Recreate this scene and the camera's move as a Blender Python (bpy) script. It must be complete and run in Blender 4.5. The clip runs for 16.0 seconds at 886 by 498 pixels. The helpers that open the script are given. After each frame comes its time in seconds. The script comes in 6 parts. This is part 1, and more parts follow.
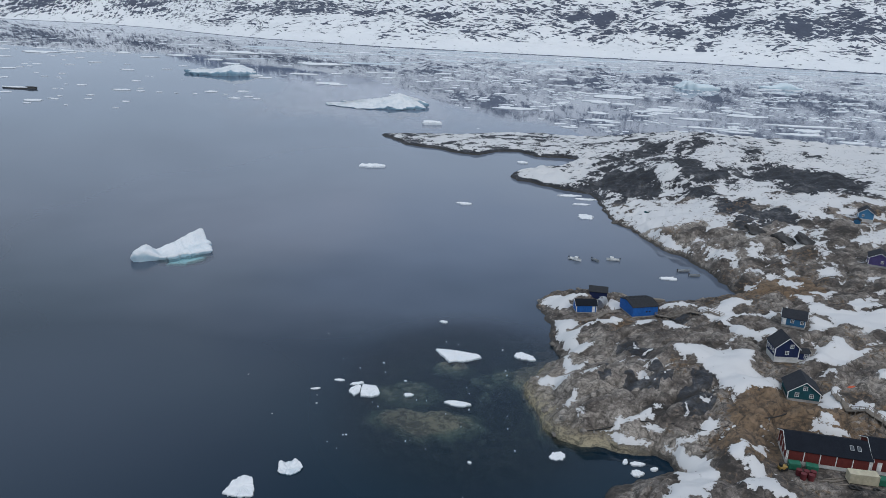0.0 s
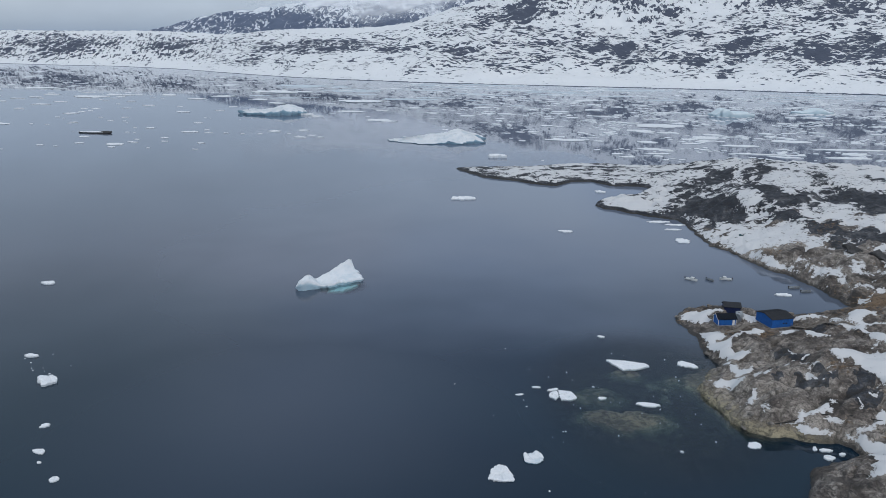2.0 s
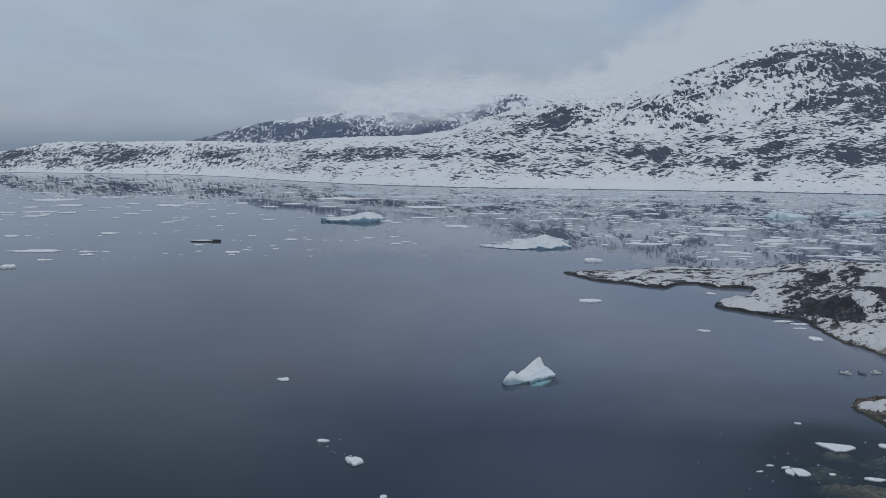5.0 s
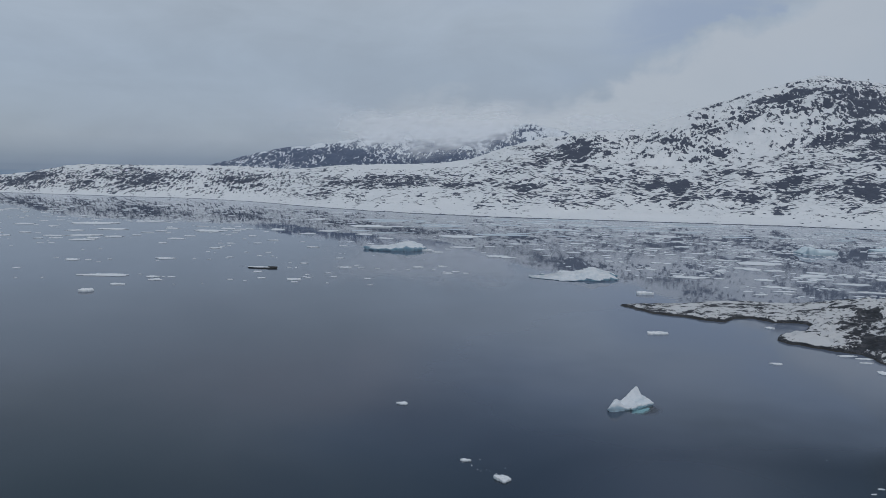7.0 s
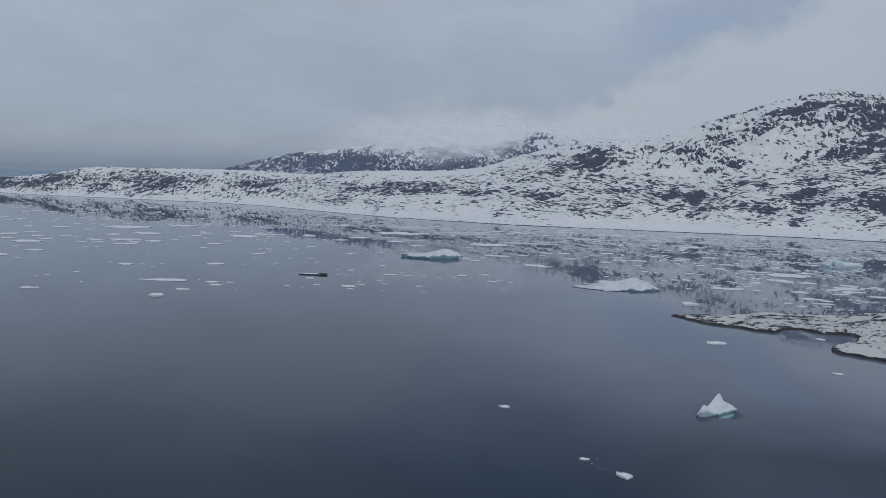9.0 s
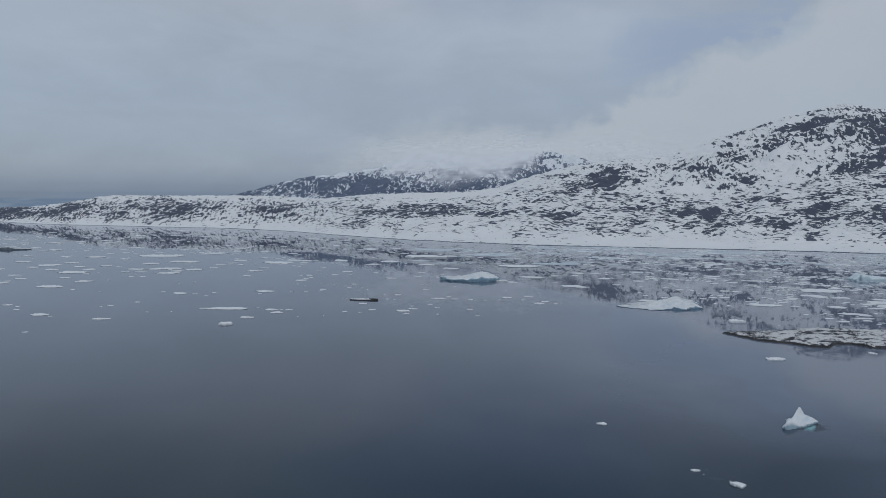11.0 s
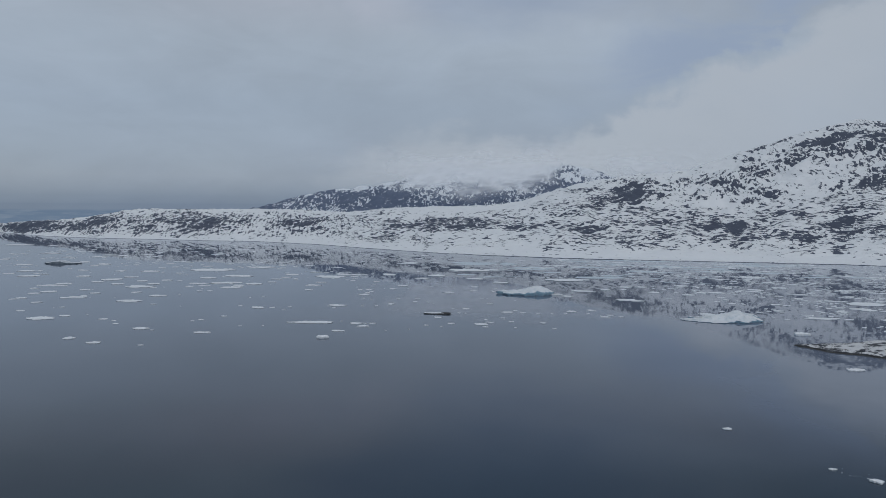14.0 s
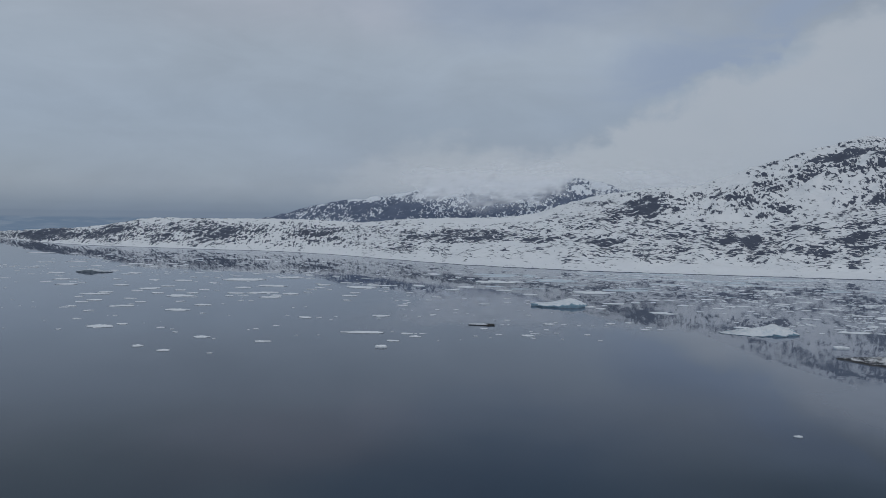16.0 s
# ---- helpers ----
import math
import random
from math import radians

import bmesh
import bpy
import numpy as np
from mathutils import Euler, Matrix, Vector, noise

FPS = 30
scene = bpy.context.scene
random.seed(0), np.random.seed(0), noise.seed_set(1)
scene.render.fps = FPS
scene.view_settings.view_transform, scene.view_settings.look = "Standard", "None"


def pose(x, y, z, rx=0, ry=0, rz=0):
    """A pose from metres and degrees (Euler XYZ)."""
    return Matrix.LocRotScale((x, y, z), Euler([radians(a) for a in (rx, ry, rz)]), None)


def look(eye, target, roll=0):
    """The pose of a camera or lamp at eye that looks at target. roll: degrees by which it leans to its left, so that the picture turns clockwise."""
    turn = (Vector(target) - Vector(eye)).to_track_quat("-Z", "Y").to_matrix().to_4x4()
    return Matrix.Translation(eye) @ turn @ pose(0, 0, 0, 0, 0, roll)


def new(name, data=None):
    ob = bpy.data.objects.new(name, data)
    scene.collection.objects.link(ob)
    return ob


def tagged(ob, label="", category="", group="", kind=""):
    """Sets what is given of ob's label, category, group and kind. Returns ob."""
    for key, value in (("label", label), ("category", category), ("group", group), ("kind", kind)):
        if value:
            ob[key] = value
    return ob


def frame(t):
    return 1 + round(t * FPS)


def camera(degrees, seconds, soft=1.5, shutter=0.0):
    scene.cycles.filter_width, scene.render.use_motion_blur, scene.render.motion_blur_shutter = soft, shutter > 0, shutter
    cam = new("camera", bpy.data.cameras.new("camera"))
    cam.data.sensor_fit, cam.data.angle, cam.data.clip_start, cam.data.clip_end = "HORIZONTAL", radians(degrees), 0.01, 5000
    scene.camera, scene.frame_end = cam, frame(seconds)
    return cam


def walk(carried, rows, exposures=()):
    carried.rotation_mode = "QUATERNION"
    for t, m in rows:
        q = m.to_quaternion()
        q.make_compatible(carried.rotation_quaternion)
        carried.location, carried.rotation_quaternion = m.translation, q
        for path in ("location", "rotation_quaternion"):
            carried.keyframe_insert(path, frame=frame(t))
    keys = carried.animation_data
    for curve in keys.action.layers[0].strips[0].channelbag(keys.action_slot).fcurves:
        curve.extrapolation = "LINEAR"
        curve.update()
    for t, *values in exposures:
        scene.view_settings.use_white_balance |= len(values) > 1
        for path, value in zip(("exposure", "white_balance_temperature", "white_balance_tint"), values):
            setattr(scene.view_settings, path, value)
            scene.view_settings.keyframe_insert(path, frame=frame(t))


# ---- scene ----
cam = camera(61.5, 16.0, soft=0.8)
PATH = [
    (0, (3.138, 2.237, 97.95), (3.067, 4.139, 97.336), 2.3),
    (0.5, (-9.754, -5.516, 99.076), (-9.833, -3.608, 98.481), 2.3),
    (1, (-22.779, -13.499, 100.49), (-22.861, -11.586, 99.913), 1.9),
    (1.5, (-35.853, -21.611, 102.179), (-35.941, -19.692, 101.622), 1.5),
    (2, (-48.989, -29.859, 103.912), (-49.09, -27.935, 103.374), 0.7),
    (2.5, (-62.444, -38.42, 105.89), (-62.561, -36.49, 105.38), -0.2),
    (3, (-75.919, -47.422, 108.156), (-76.051, -45.478, 107.705), -0.6),
    (3.5, (-89.613, -56.241, 110.404), (-89.749, -54.286, 110.005), -0.6),
    (4, (-103.598, -65.311, 112.603), (-103.739, -63.347, 112.248), -0.6),
    (4.5, (-117.145, -74.555, 114.697), (-117.289, -72.584, 114.386), -0.4),
    (5, (-130.644, -83.297, 116.667), (-130.792, -81.322, 116.388), -0.0),
    (7.5, (-199.66, -126.817, 127.328), (-199.816, -124.834, 127.128), 1.4),
    (8, (-213.747, -135.47, 129.145), (-213.902, -133.485, 128.951), 1.9),
    (8.5, (-227.898, -144.415, 130.836), (-228.054, -142.431, 130.639), 1.9),
    (9, (-242.015, -153.315, 132.667), (-242.171, -151.33, 132.47), 1.6),
    (11.5, (-314.74, -200.389, 143.517), (-314.899, -198.4, 143.384), 0.3),
    (12, (-329.511, -209.848, 145.02), (-329.668, -207.858, 144.895), 0.5),
    (12.5, (-344.319, -219.194, 146.835), (-344.478, -217.204, 146.715), 0.7),
    (13, (-359.613, -228.582, 148.612), (-359.771, -226.592, 148.492), 0.8),
    (13.5, (-375.219, -238.201, 150.366), (-375.379, -236.211, 150.246), 0.6),
    (14, (-390.927, -247.785, 152.188), (-391.09, -245.795, 152.071), 0.3),
    (14.5, (-406.625, -257.458, 153.963), (-406.787, -255.468, 153.854), 0.3),
    (15, (-422.291, -266.991, 155.697), (-422.452, -265.0, 155.595), 0.6),
    (15.5, (-438.065, -276.944, 157.007), (-438.227, -274.953, 156.911), 0.8),
    (16, (-454.053, -287.152, 157.948), (-454.214, -285.161, 157.858), 0.8),
]
walk(cam, [(t, look(eye, target, roll)) for t, eye, target, roll in PATH],
     [(0.0, 0.44), (1.5, 0.41), (3.5, 0.15), (5.0, -0.06), (9.0, -0.15), (12.5, -0.15), (16.0, -0.26)])


# ---- world, sun, exposure ----
class Tree:
    """A short way to write node trees."""

    def __init__(self, tree):
        self.tree = tree
        tree.nodes.clear()

    def add(self, kind, props=None, **inputs):
        n = self.tree.nodes.new(kind)
        props = props or {}
        if "operation" in props:
            n.operation = props["operation"]
        if "use_clamp" in props:
            n.use_clamp = props["use_clamp"]
        if "interpolation_type" in props:
            n.interpolation_type = props["interpolation_type"]
        if "data_type" in props:
            n.data_type = props["data_type"]
        if "attribute_name" in props:
            n.attribute_name = props["attribute_name"]
        for k, v in inputs.items():
            key = int(k[1:]) if k[0] == "i" and k[1:].isdigit() else k.replace("_", " ")
            s = n.inputs[key]
            if isinstance(v, bpy.types.NodeSocket):
                self.tree.links.new(v, s)
            else:
                s.default_value = v
        return n

    def math(self, op, a, b=0.0, c=0.0, clamp=False):
        return self.add("ShaderNodeMath", {"operation": op, "use_clamp": clamp}, i0=a, i1=b, i2=c).outputs[0]

    def smooth(self, v, lo, hi, a=0.0, b=1.0):
        return self.add("ShaderNodeMapRange", {"interpolation_type": "SMOOTHSTEP"}, i0=v, i1=lo, i2=hi, i3=a, i4=b).outputs[0]

    def mix(self, f, a, b):
        n = self.add("ShaderNodeMix", {"data_type": "RGBA"}, i0=f)
        for s, v in ((n.inputs[6], a), (n.inputs[7], b)):
            if isinstance(v, bpy.types.NodeSocket):
                self.tree.links.new(v, s)
            else:
                s.default_value = (*v, 1.0)
        return n.outputs[2]

    def noise(self, vec, scale, detail=4.0, rough=0.55, distortion=0.0):
        return self.add("ShaderNodeTexNoise", None, Vector=vec, Scale=scale, Detail=detail, Roughness=rough, Distortion=distortion).outputs[0]

    def stretch(self, vec, sx, sy, sz, rot=(0, 0, 0)):
        return self.add("ShaderNodeMapping", None, Vector=vec, Rotation=rot, Scale=(sx, sy, sz)).outputs[0]

    def ramp(self, f, stops):
        n = self.add("ShaderNodeValToRGB", None, i0=f)
        e = n.color_ramp.elements
        while len(e) < len(stops):
            e.new(0.5)
        for k, (p, col) in zip(e, stops):
            k.position, k.color = p, (*col, 1.0)
        return n.outputs[0]


SUN_UP, SUN_TURN = 42.0, 150.0
world = bpy.data.worlds.new("overcast_sky")
scene.world = world
world.use_nodes = True
T = Tree(world.node_tree)
way = T.add("ShaderNodeTexCoord").outputs["Generated"]
parts_of = T.add("ShaderNodeSeparateXYZ", None, Vector=way)
up, east = parts_of.outputs[2], parts_of.outputs[0]
nishita = T.add("ShaderNodeTexSky")
nishita.sky_type, nishita.sun_disc = "NISHITA", False
nishita.sun_elevation, nishita.sun_rotation = radians(SUN_UP), radians(SUN_TURN)
sky = nishita.outputs[0]
blue = T.add("ShaderNodeVectorMath", {"operation": "SCALE"}, i0=sky, Scale=0.09).outputs[0]
flat = T.stretch(way, 1.0, 1.0, 1.9)
billow = T.noise(flat, 3.2, 5.0, 0.55, 0.3)
wisp = T.noise(T.stretch(way, 1.0, 1.0, 3.0), 5.5, 6.0, 0.6, 0.6)
puff = T.noise(T.stretch(way, 1.0, 1.0, 1.3), 11.0, 6.0, 0.55, 0.2)
veil = T.ramp(T.math("POWER", T.math("MAXIMUM", up, 0.0), 0.5), [
    (0.0, (0.190, 0.250, 0.345)), (0.10, (0.225, 0.287, 0.380)), (0.19, (0.315, 0.375, 0.462)), (0.36, (0.360, 0.436, 0.538)), (0.45, (0.392, 0.465, 0.560)),
    (0.52, (0.405, 0.465, 0.550)), (0.60, (0.43, 0.505, 0.62)), (0.68, (0.40, 0.48, 0.60)), (0.78, (0.245, 0.325, 0.44)), (1.0, (0.86, 0.93, 1.02))])
tone = T.math("ADD", T.smooth(billow, 0.30, 0.70, 0.94, 1.06), T.smooth(wisp, 0.3, 0.7, -0.03, 0.04))
cloud = T.add("ShaderNodeVectorMath", {"operation": "SCALE"}, i0=veil, Scale=tone).outputs[0]
# a darker blue opening high in the north, mauve cloud west of it and a grey-green veil in the far west
around = T.math("ADD", T.math("POWER", T.math("DIVIDE", T.math("ADD", east, 0.0), 0.20), 2.0), T.math("POWER", T.math("DIVIDE", T.math("SUBTRACT", up, 0.375), 0.105), 2.0))
around = T.math("ADD", around, T.math("MULTIPLY", T.math("SUBTRACT", T.noise(flat, 6.0, 4.0, 0.55, 0.3), 0.5), 3.4))
cloud = T.mix(T.math("MULTIPLY", T.smooth(around, 3.2, -0.8), 0.62), cloud, (0.185, 0.270, 0.440))
cloud = T.mix(T.math("MULTIPLY", T.math("MULTIPLY", T.smooth(east, -0.22, -0.50), T.smooth(up, 0.22, 0.36)), 0.5), cloud, (0.250, 0.325, 0.375))
mauve = T.math("MULTIPLY", T.smooth(T.math("ABSOLUTE", T.math("ADD", east, 0.27)), 0.22, 0.04), T.smooth(T.math("ABSOLUTE", T.math("SUBTRACT", up, 0.275)), 0.07, 0.02))
cloud = T.mix(T.math("MULTIPLY", mauve, T.smooth(billow, 0.35, 0.6, 0.2, 0.8)), cloud, (0.45, 0.49, 0.585))
cloud = T.mix(T.math("MULTIPLY", T.math("MULTIPLY", T.smooth(east, 0.14, 0.40), T.smooth(up, 0.19, 0.33)), 0.8), cloud, (0.190, 0.250, 0.340))
# a lighter cloud bank that rests on the mountains, low in the west, and climbs towards the east with a billowing rim
rim = T.math("MAXIMUM", T.math("MULTIPLY_ADD", east, 0.50, 0.040), T.smooth(east, -0.36, -0.10, 0.0, 0.100))
gap = T.math("SUBTRACT", rim, up)
gap = T.math("ADD", gap, T.math("MULTIPLY", T.math("SUBTRACT", puff, 0.5), T.smooth(east, -0.15, 0.2, 0.09, 0.17)))
gap = T.math("ADD", gap, T.math("MULTIPLY", T.math("SUBTRACT", T.noise(flat, 30.0, 4.0, 0.6), 0.5), 0.022))
bank = T.math("MULTIPLY", T.smooth(gap, -0.006, 0.030), T.smooth(gap, 0.02, 0.17, 1.0, 0.65))
bank = T.math("MULTIPLY", bank, T.smooth(east, -0.34, 0.05, 0.35, 1.0))
bank = T.math("MULTIPLY", bank, T.math("MULTIPLY", T.smooth(up, 0.0, 0.05), T.smooth(up, 0.31, 0.21)))
# thin blue openings above the bank's rim
open_sky = T.math("MULTIPLY", T.smooth(gap, 0.0, -0.02), T.smooth(gap, -0.14, -0.03))
open_sky = T.math("MULTIPLY", open_sky, T.math("MULTIPLY", T.smooth(east, 0.02, 0.22), T.smooth(wisp, 0.36, 0.58, 0.25, 0.9)))
cloud = T.mix(T.math("MULTIPLY", open_sky, T.smooth(up, 0.34, 0.26)), cloud, (0.315, 0.395, 0.535))
cloud = T.mix(T.math("MULTIPLY", bank, 0.9), cloud, (0.455, 0.510, 0.585))
cover = T.smooth(T.noise(flat, 1.7, 4.0, 0.55), 0.28, 0.62, 0.90, 1.0)
air = T.mix(cover, blue, cloud)
# the open sea beyond, dark under the haze
air = T.mix(T.smooth(up, -0.0095, -0.0055), T.mix(T.smooth(T.noise(T.stretch(way, 1.0, 1.0, 9.0), 30.0, 3.0), 0.45, 0.7), (0.150, 0.215, 0.310), (0.200, 0.262, 0.350)), air)
T.add("ShaderNodeOutputWorld", None, Surface=T.add("ShaderNodeBackground", None, Color=air, Strength=1.0).outputs[0])

sun = new("sun", bpy.data.lights.new("sun", "SUN"))
sun.data.energy, sun.data.angle, sun.data.color = 0.7, radians(24), (1.0, 0.96, 0.90)
sun.matrix_world = look((0, 0, 0), (-math.sin(radians(SUN_TURN)) * math.cos(radians(SUN_UP)), -math.cos(radians(SUN_TURN)) * math.cos(radians(SUN_UP)), -math.sin(radians(SUN_UP))))


# ---- materials ----
def material(name):
    m = bpy.data.materials.new(name)
    m.use_nodes = True
    return m, Tree(m.node_tree)


def finish(T, color, rough=0.8, bump=None, strength=0.5, distance=0.05, **more):
    b = T.add("ShaderNodeBsdfPrincipled", None, **more)
    for key, v in (("Base Color", color), ("Roughness", rough)):
        if isinstance(v, bpy.types.NodeSocket):
            T.tree.links.new(v, b.inputs[key])
        else:
            b.inputs[key].default_value = (*v, 1.0) if key == "Base Color" else v
    if bump is not None:
        T.tree.links.new(T.add("ShaderNodeBump", None, Strength=strength, Distance=distance, Height=bump).outputs[0], b.inputs["Normal"])
    T.add("ShaderNodeOutputMaterial", None, Surface=b.outputs[0])


def plain(name, color, rough=0.7, vary=0.18, grain=6.0, metal=0.0, bump=0.25):
    """Paint, metal or plastic with blotches at two scales and a fine relief."""
    m, T = material(name)
    p = T.add("ShaderNodeTexCoord").outputs["Object"]
    a, b = T.noise(p, grain * 0.12, 3.0), T.noise(p, grain, 5.0, 0.65)
    f = T.math("ADD", T.smooth(a, 0.3, 0.7, 1 - vary, 1 + vary * 0.6), T.smooth(b, 0.25, 0.75, -vary * 0.5, vary * 0.5))
    col = T.add("ShaderNodeVectorMath", {"operation": "SCALE"}, i0=color, Scale=f).outputs[0]
    finish(T, col, T.smooth(b, 0.2, 0.8, max(0.05, rough - 0.1), min(1, rough + 0.1)), b, bump, 0.02, Metallic=metal)
    return m


def boards(name, color, pitch=0.16, up=True, vary=0.2, shine=0.3):
    """Painted boarding with fine grooves and weathering."""
    m, T = material(name)
    p = T.add("ShaderNodeTexCoord").outputs["Object"]
    xyz = T.add("ShaderNodeSeparateXYZ", None, Vector=p)
    along = T.math("ADD", xyz.outputs[0], xyz.outputs[1]) if up else xyz.outputs[2]
    groove = T.math("PINGPONG", along, pitch / 2)
    line = T.smooth(groove, 0.0, pitch * 0.1)
    worn = T.noise(T.stretch(p, 1, 1, 0.35), 3.0, 5.0, 0.65)
    big = T.noise(p, 0.45, 2.0)
    f = T.math("ADD", T.smooth(worn, 0.25, 0.75, 1 - vary, 1 + vary * 0.5), T.smooth(big, 0.3, 0.7, -0.08, 0.08))
    col = T.add("ShaderNodeVectorMath", {"operation": "SCALE"}, i0=color, Scale=f).outputs[0]
    finish(T, col, 0.75, T.math("ADD", line, T.math("MULTIPLY", worn, 0.3)), 0.6, 0.02, Specular_IOR_Level=shine)
    return m


def snow_colour(T, p):
    return T.mix(T.noise(p, 0.15, 4.0), (0.65, 0.64, 0.64), (0.585, 0.58, 0.585))


# bare rock, moss and snow of the near land
near_mat, T = material("snowy_rock")
p = T.add("ShaderNodeTexCoord").outputs["Object"]
snow_at = T.add("ShaderNodeAttribute", {"attribute_name": "snow"}).outputs["Fac"]
moss_at = T.add("ShaderNodeAttribute", {"attribute_name": "moss"}).outputs["Fac"]
slab_at = T.add("ShaderNodeAttribute", {"attribute_name": "slab"}).outputs["Fac"]
ochre_at = T.add("ShaderNodeAttribute", {"attribute_name": "ochre"}).outputs["Fac"]
lie = T.stretch(p, 1.0, 1.0, 2.2)
bent = T.add("ShaderNodeVectorMath", {"operation": "ADD"}, i0=p, i1=T.add("ShaderNodeVectorMath", {"operation": "SCALE"}, i0=T.add("ShaderNodeTexNoise", None, Vector=p, Scale=0.22, Detail=4.0).outputs[1], Scale=9.0).outputs[0]).outputs[0]
n1, n2, n3 = T.noise(lie, 0.10, 5.0, 0.6, 0.4), T.noise(lie, 0.55, 6.0, 0.65, 0.6), T.noise(lie, 2.6, 6.0, 0.7)
joint = T.add("ShaderNodeTexVoronoi", None, Vector=T.stretch(bent, 1.0, 0.5, 1.0, (0, 0, 0.7)), Scale=0.17)
joint.feature = "DISTANCE_TO_EDGE"
joint2 = T.add("ShaderNodeTexVoronoi", None, Vector=T.stretch(bent, 0.6, 1.0, 1.0, (0, 0, 0.2)), Scale=0.6)
joint2.feature = "DISTANCE_TO_EDGE"
pale_at = T.add("ShaderNodeAttribute", {"attribute_name": "pale"}).outputs["Fac"]
cell = T.add("ShaderNodeTexVoronoi", None, Vector=T.stretch(bent, 1.0, 0.5, 1.0, (0, 0, 0.7)), Scale=0.17).outputs["Color"]
shade = T.add("ShaderNodeSeparateXYZ", None, Vector=cell).outputs[0]
worn = T.smooth(T.noise(p, 0.16, 4.0, 0.6), 0.40, 0.62)
crack = T.math("MULTIPLY", T.math("MAXIMUM", T.smooth(joint.outputs[0], 0.0, 0.05, 0.35, 1.0), worn), T.math("MAXIMUM", T.smooth(joint2.outputs[0], 0.0, 0.06, 0.55, 1.0), T.math("SUBTRACT", 1.0, worn)))
vein = T.noise(T.stretch(bent, 0.22, 1.5, 1.5, (0, 0, 0.9)), 0.8, 5.0, 0.65, 0.8)
crack = T.math("MULTIPLY", crack, T.smooth(vein, 0.34, 0.46, 0.35, 1.0))
mixed = T.math("ADD", T.math("MULTIPLY_ADD", n2, 0.55, T.math("MULTIPLY_ADD", n1, 0.85, -0.20)), T.math("MULTIPLY_ADD", shade, 0.10, T.math("MULTIPLY_ADD", pale_at, 0.115, -0.075)))
rock = T.ramp(mixed, [
    (0.36, (0.048, 0.041, 0.037)), (0.44, (0.138, 0.114, 0.099)), (0.52, (0.258, 0.222, 0.196)), (0.62, (0.45, 0.398, 0.350))])
dark_rock = T.ramp(mixed, [(0.38, (0.020, 0.024, 0.033)), (0.54, (0.045, 0.050, 0.062)), (0.66, (0.125, 0.126, 0.134))])
rock = T.mix(T.smooth(n3, 0.46, 0.62, 0.0, 0.45), rock, (0.046, 0.042, 0.040))
rock = T.mix(T.smooth(T.math("ADD", slab_at, T.math("MULTIPLY", T.math("SUBTRACT", n1, 0.5), 1.1)), 0.42, 0.62), rock, dark_rock)
turf = T.mix(n3, (0.310, 0.200, 0.112), (0.155, 0.100, 0.060))
rock = T.mix(T.smooth(T.math("ADD", moss_at, T.math("MULTIPLY", T.math("SUBTRACT", n2, 0.5), 1.5)), 0.44, 0.58, 0.0, 0.9), rock, turf)
rock = T.mix(T.math("MULTIPLY", T.add("ShaderNodeAttribute", {"attribute_name": "joint"}).outputs["Fac"], T.smooth(n2, 0.36, 0.56, 0.1, 0.8)), rock, (0.044, 0.037, 0.030))
rock = T.mix(crack, (0.035, 0.031, 0.028), rock)
# washed stone and weed at the tide line
z = T.add("ShaderNodeSeparateXYZ", None, Vector=p).outputs[2]
tide = T.math("ADD", z, T.math("MULTIPLY", T.math("SUBTRACT", n2, 0.5), 4.0))
washed = T.mix(ochre_at, T.mix(n3, (0.030, 0.029, 0.028), (0.065, 0.060, 0.055)), T.mix(T.smooth(T.math("MULTIPLY_ADD", n3, 0.30, T.math("MULTIPLY_ADD", n2, 0.70, T.math("MULTIPLY", T.math("SUBTRACT", n1, 0.5), 0.5))), 0.42, 0.58), (0.43, 0.37, 0.25), (0.135, 0.122, 0.080)))
rock = T.mix(T.math("MULTIPLY", T.smooth(tide, T.math("MULTIPLY_ADD", ochre_at, 2.6, 1.3), 0.5, 0.0, 0.9), T.smooth(crack, 0.0, 1.0, 0.4, 1.0)), rock, washed)
edge = T.math("ADD", snow_at, T.math("ADD", T.math("MULTIPLY", T.math("SUBTRACT", n2, 0.5), 0.50), T.math("MULTIPLY", T.math("SUBTRACT", n3, 0.5), 0.20)))
edge = T.math("ADD", edge, T.math("MULTIPLY", T.math("SUBTRACT", T.noise(T.stretch(bent, 0.28, 1.0, 1.5, (0, 0, 0.55)), 0.42, 4.0, 0.6), 0.5), T.smooth(slab_at, 0.2, 0.7, 0.42, 0.78)))
white = T.smooth(edge, 0.494, 0.510)
col = T.mix(white, rock, snow_colour(T, p))
stone = T.math("ADD", T.math("ADD", n2, T.math("MULTIPLY", n3, 0.45)), T.math("MULTIPLY", crack, 0.7))
relief = T.math("MULTIPLY_ADD", stone, T.smooth(white, 0, 1, 1.0, 0.10), T.math("MULTIPLY", white, 1.5))
finish(T, col, T.smooth(white, 0, 1, 0.85, 0.6), relief, 0.75, 0.7)


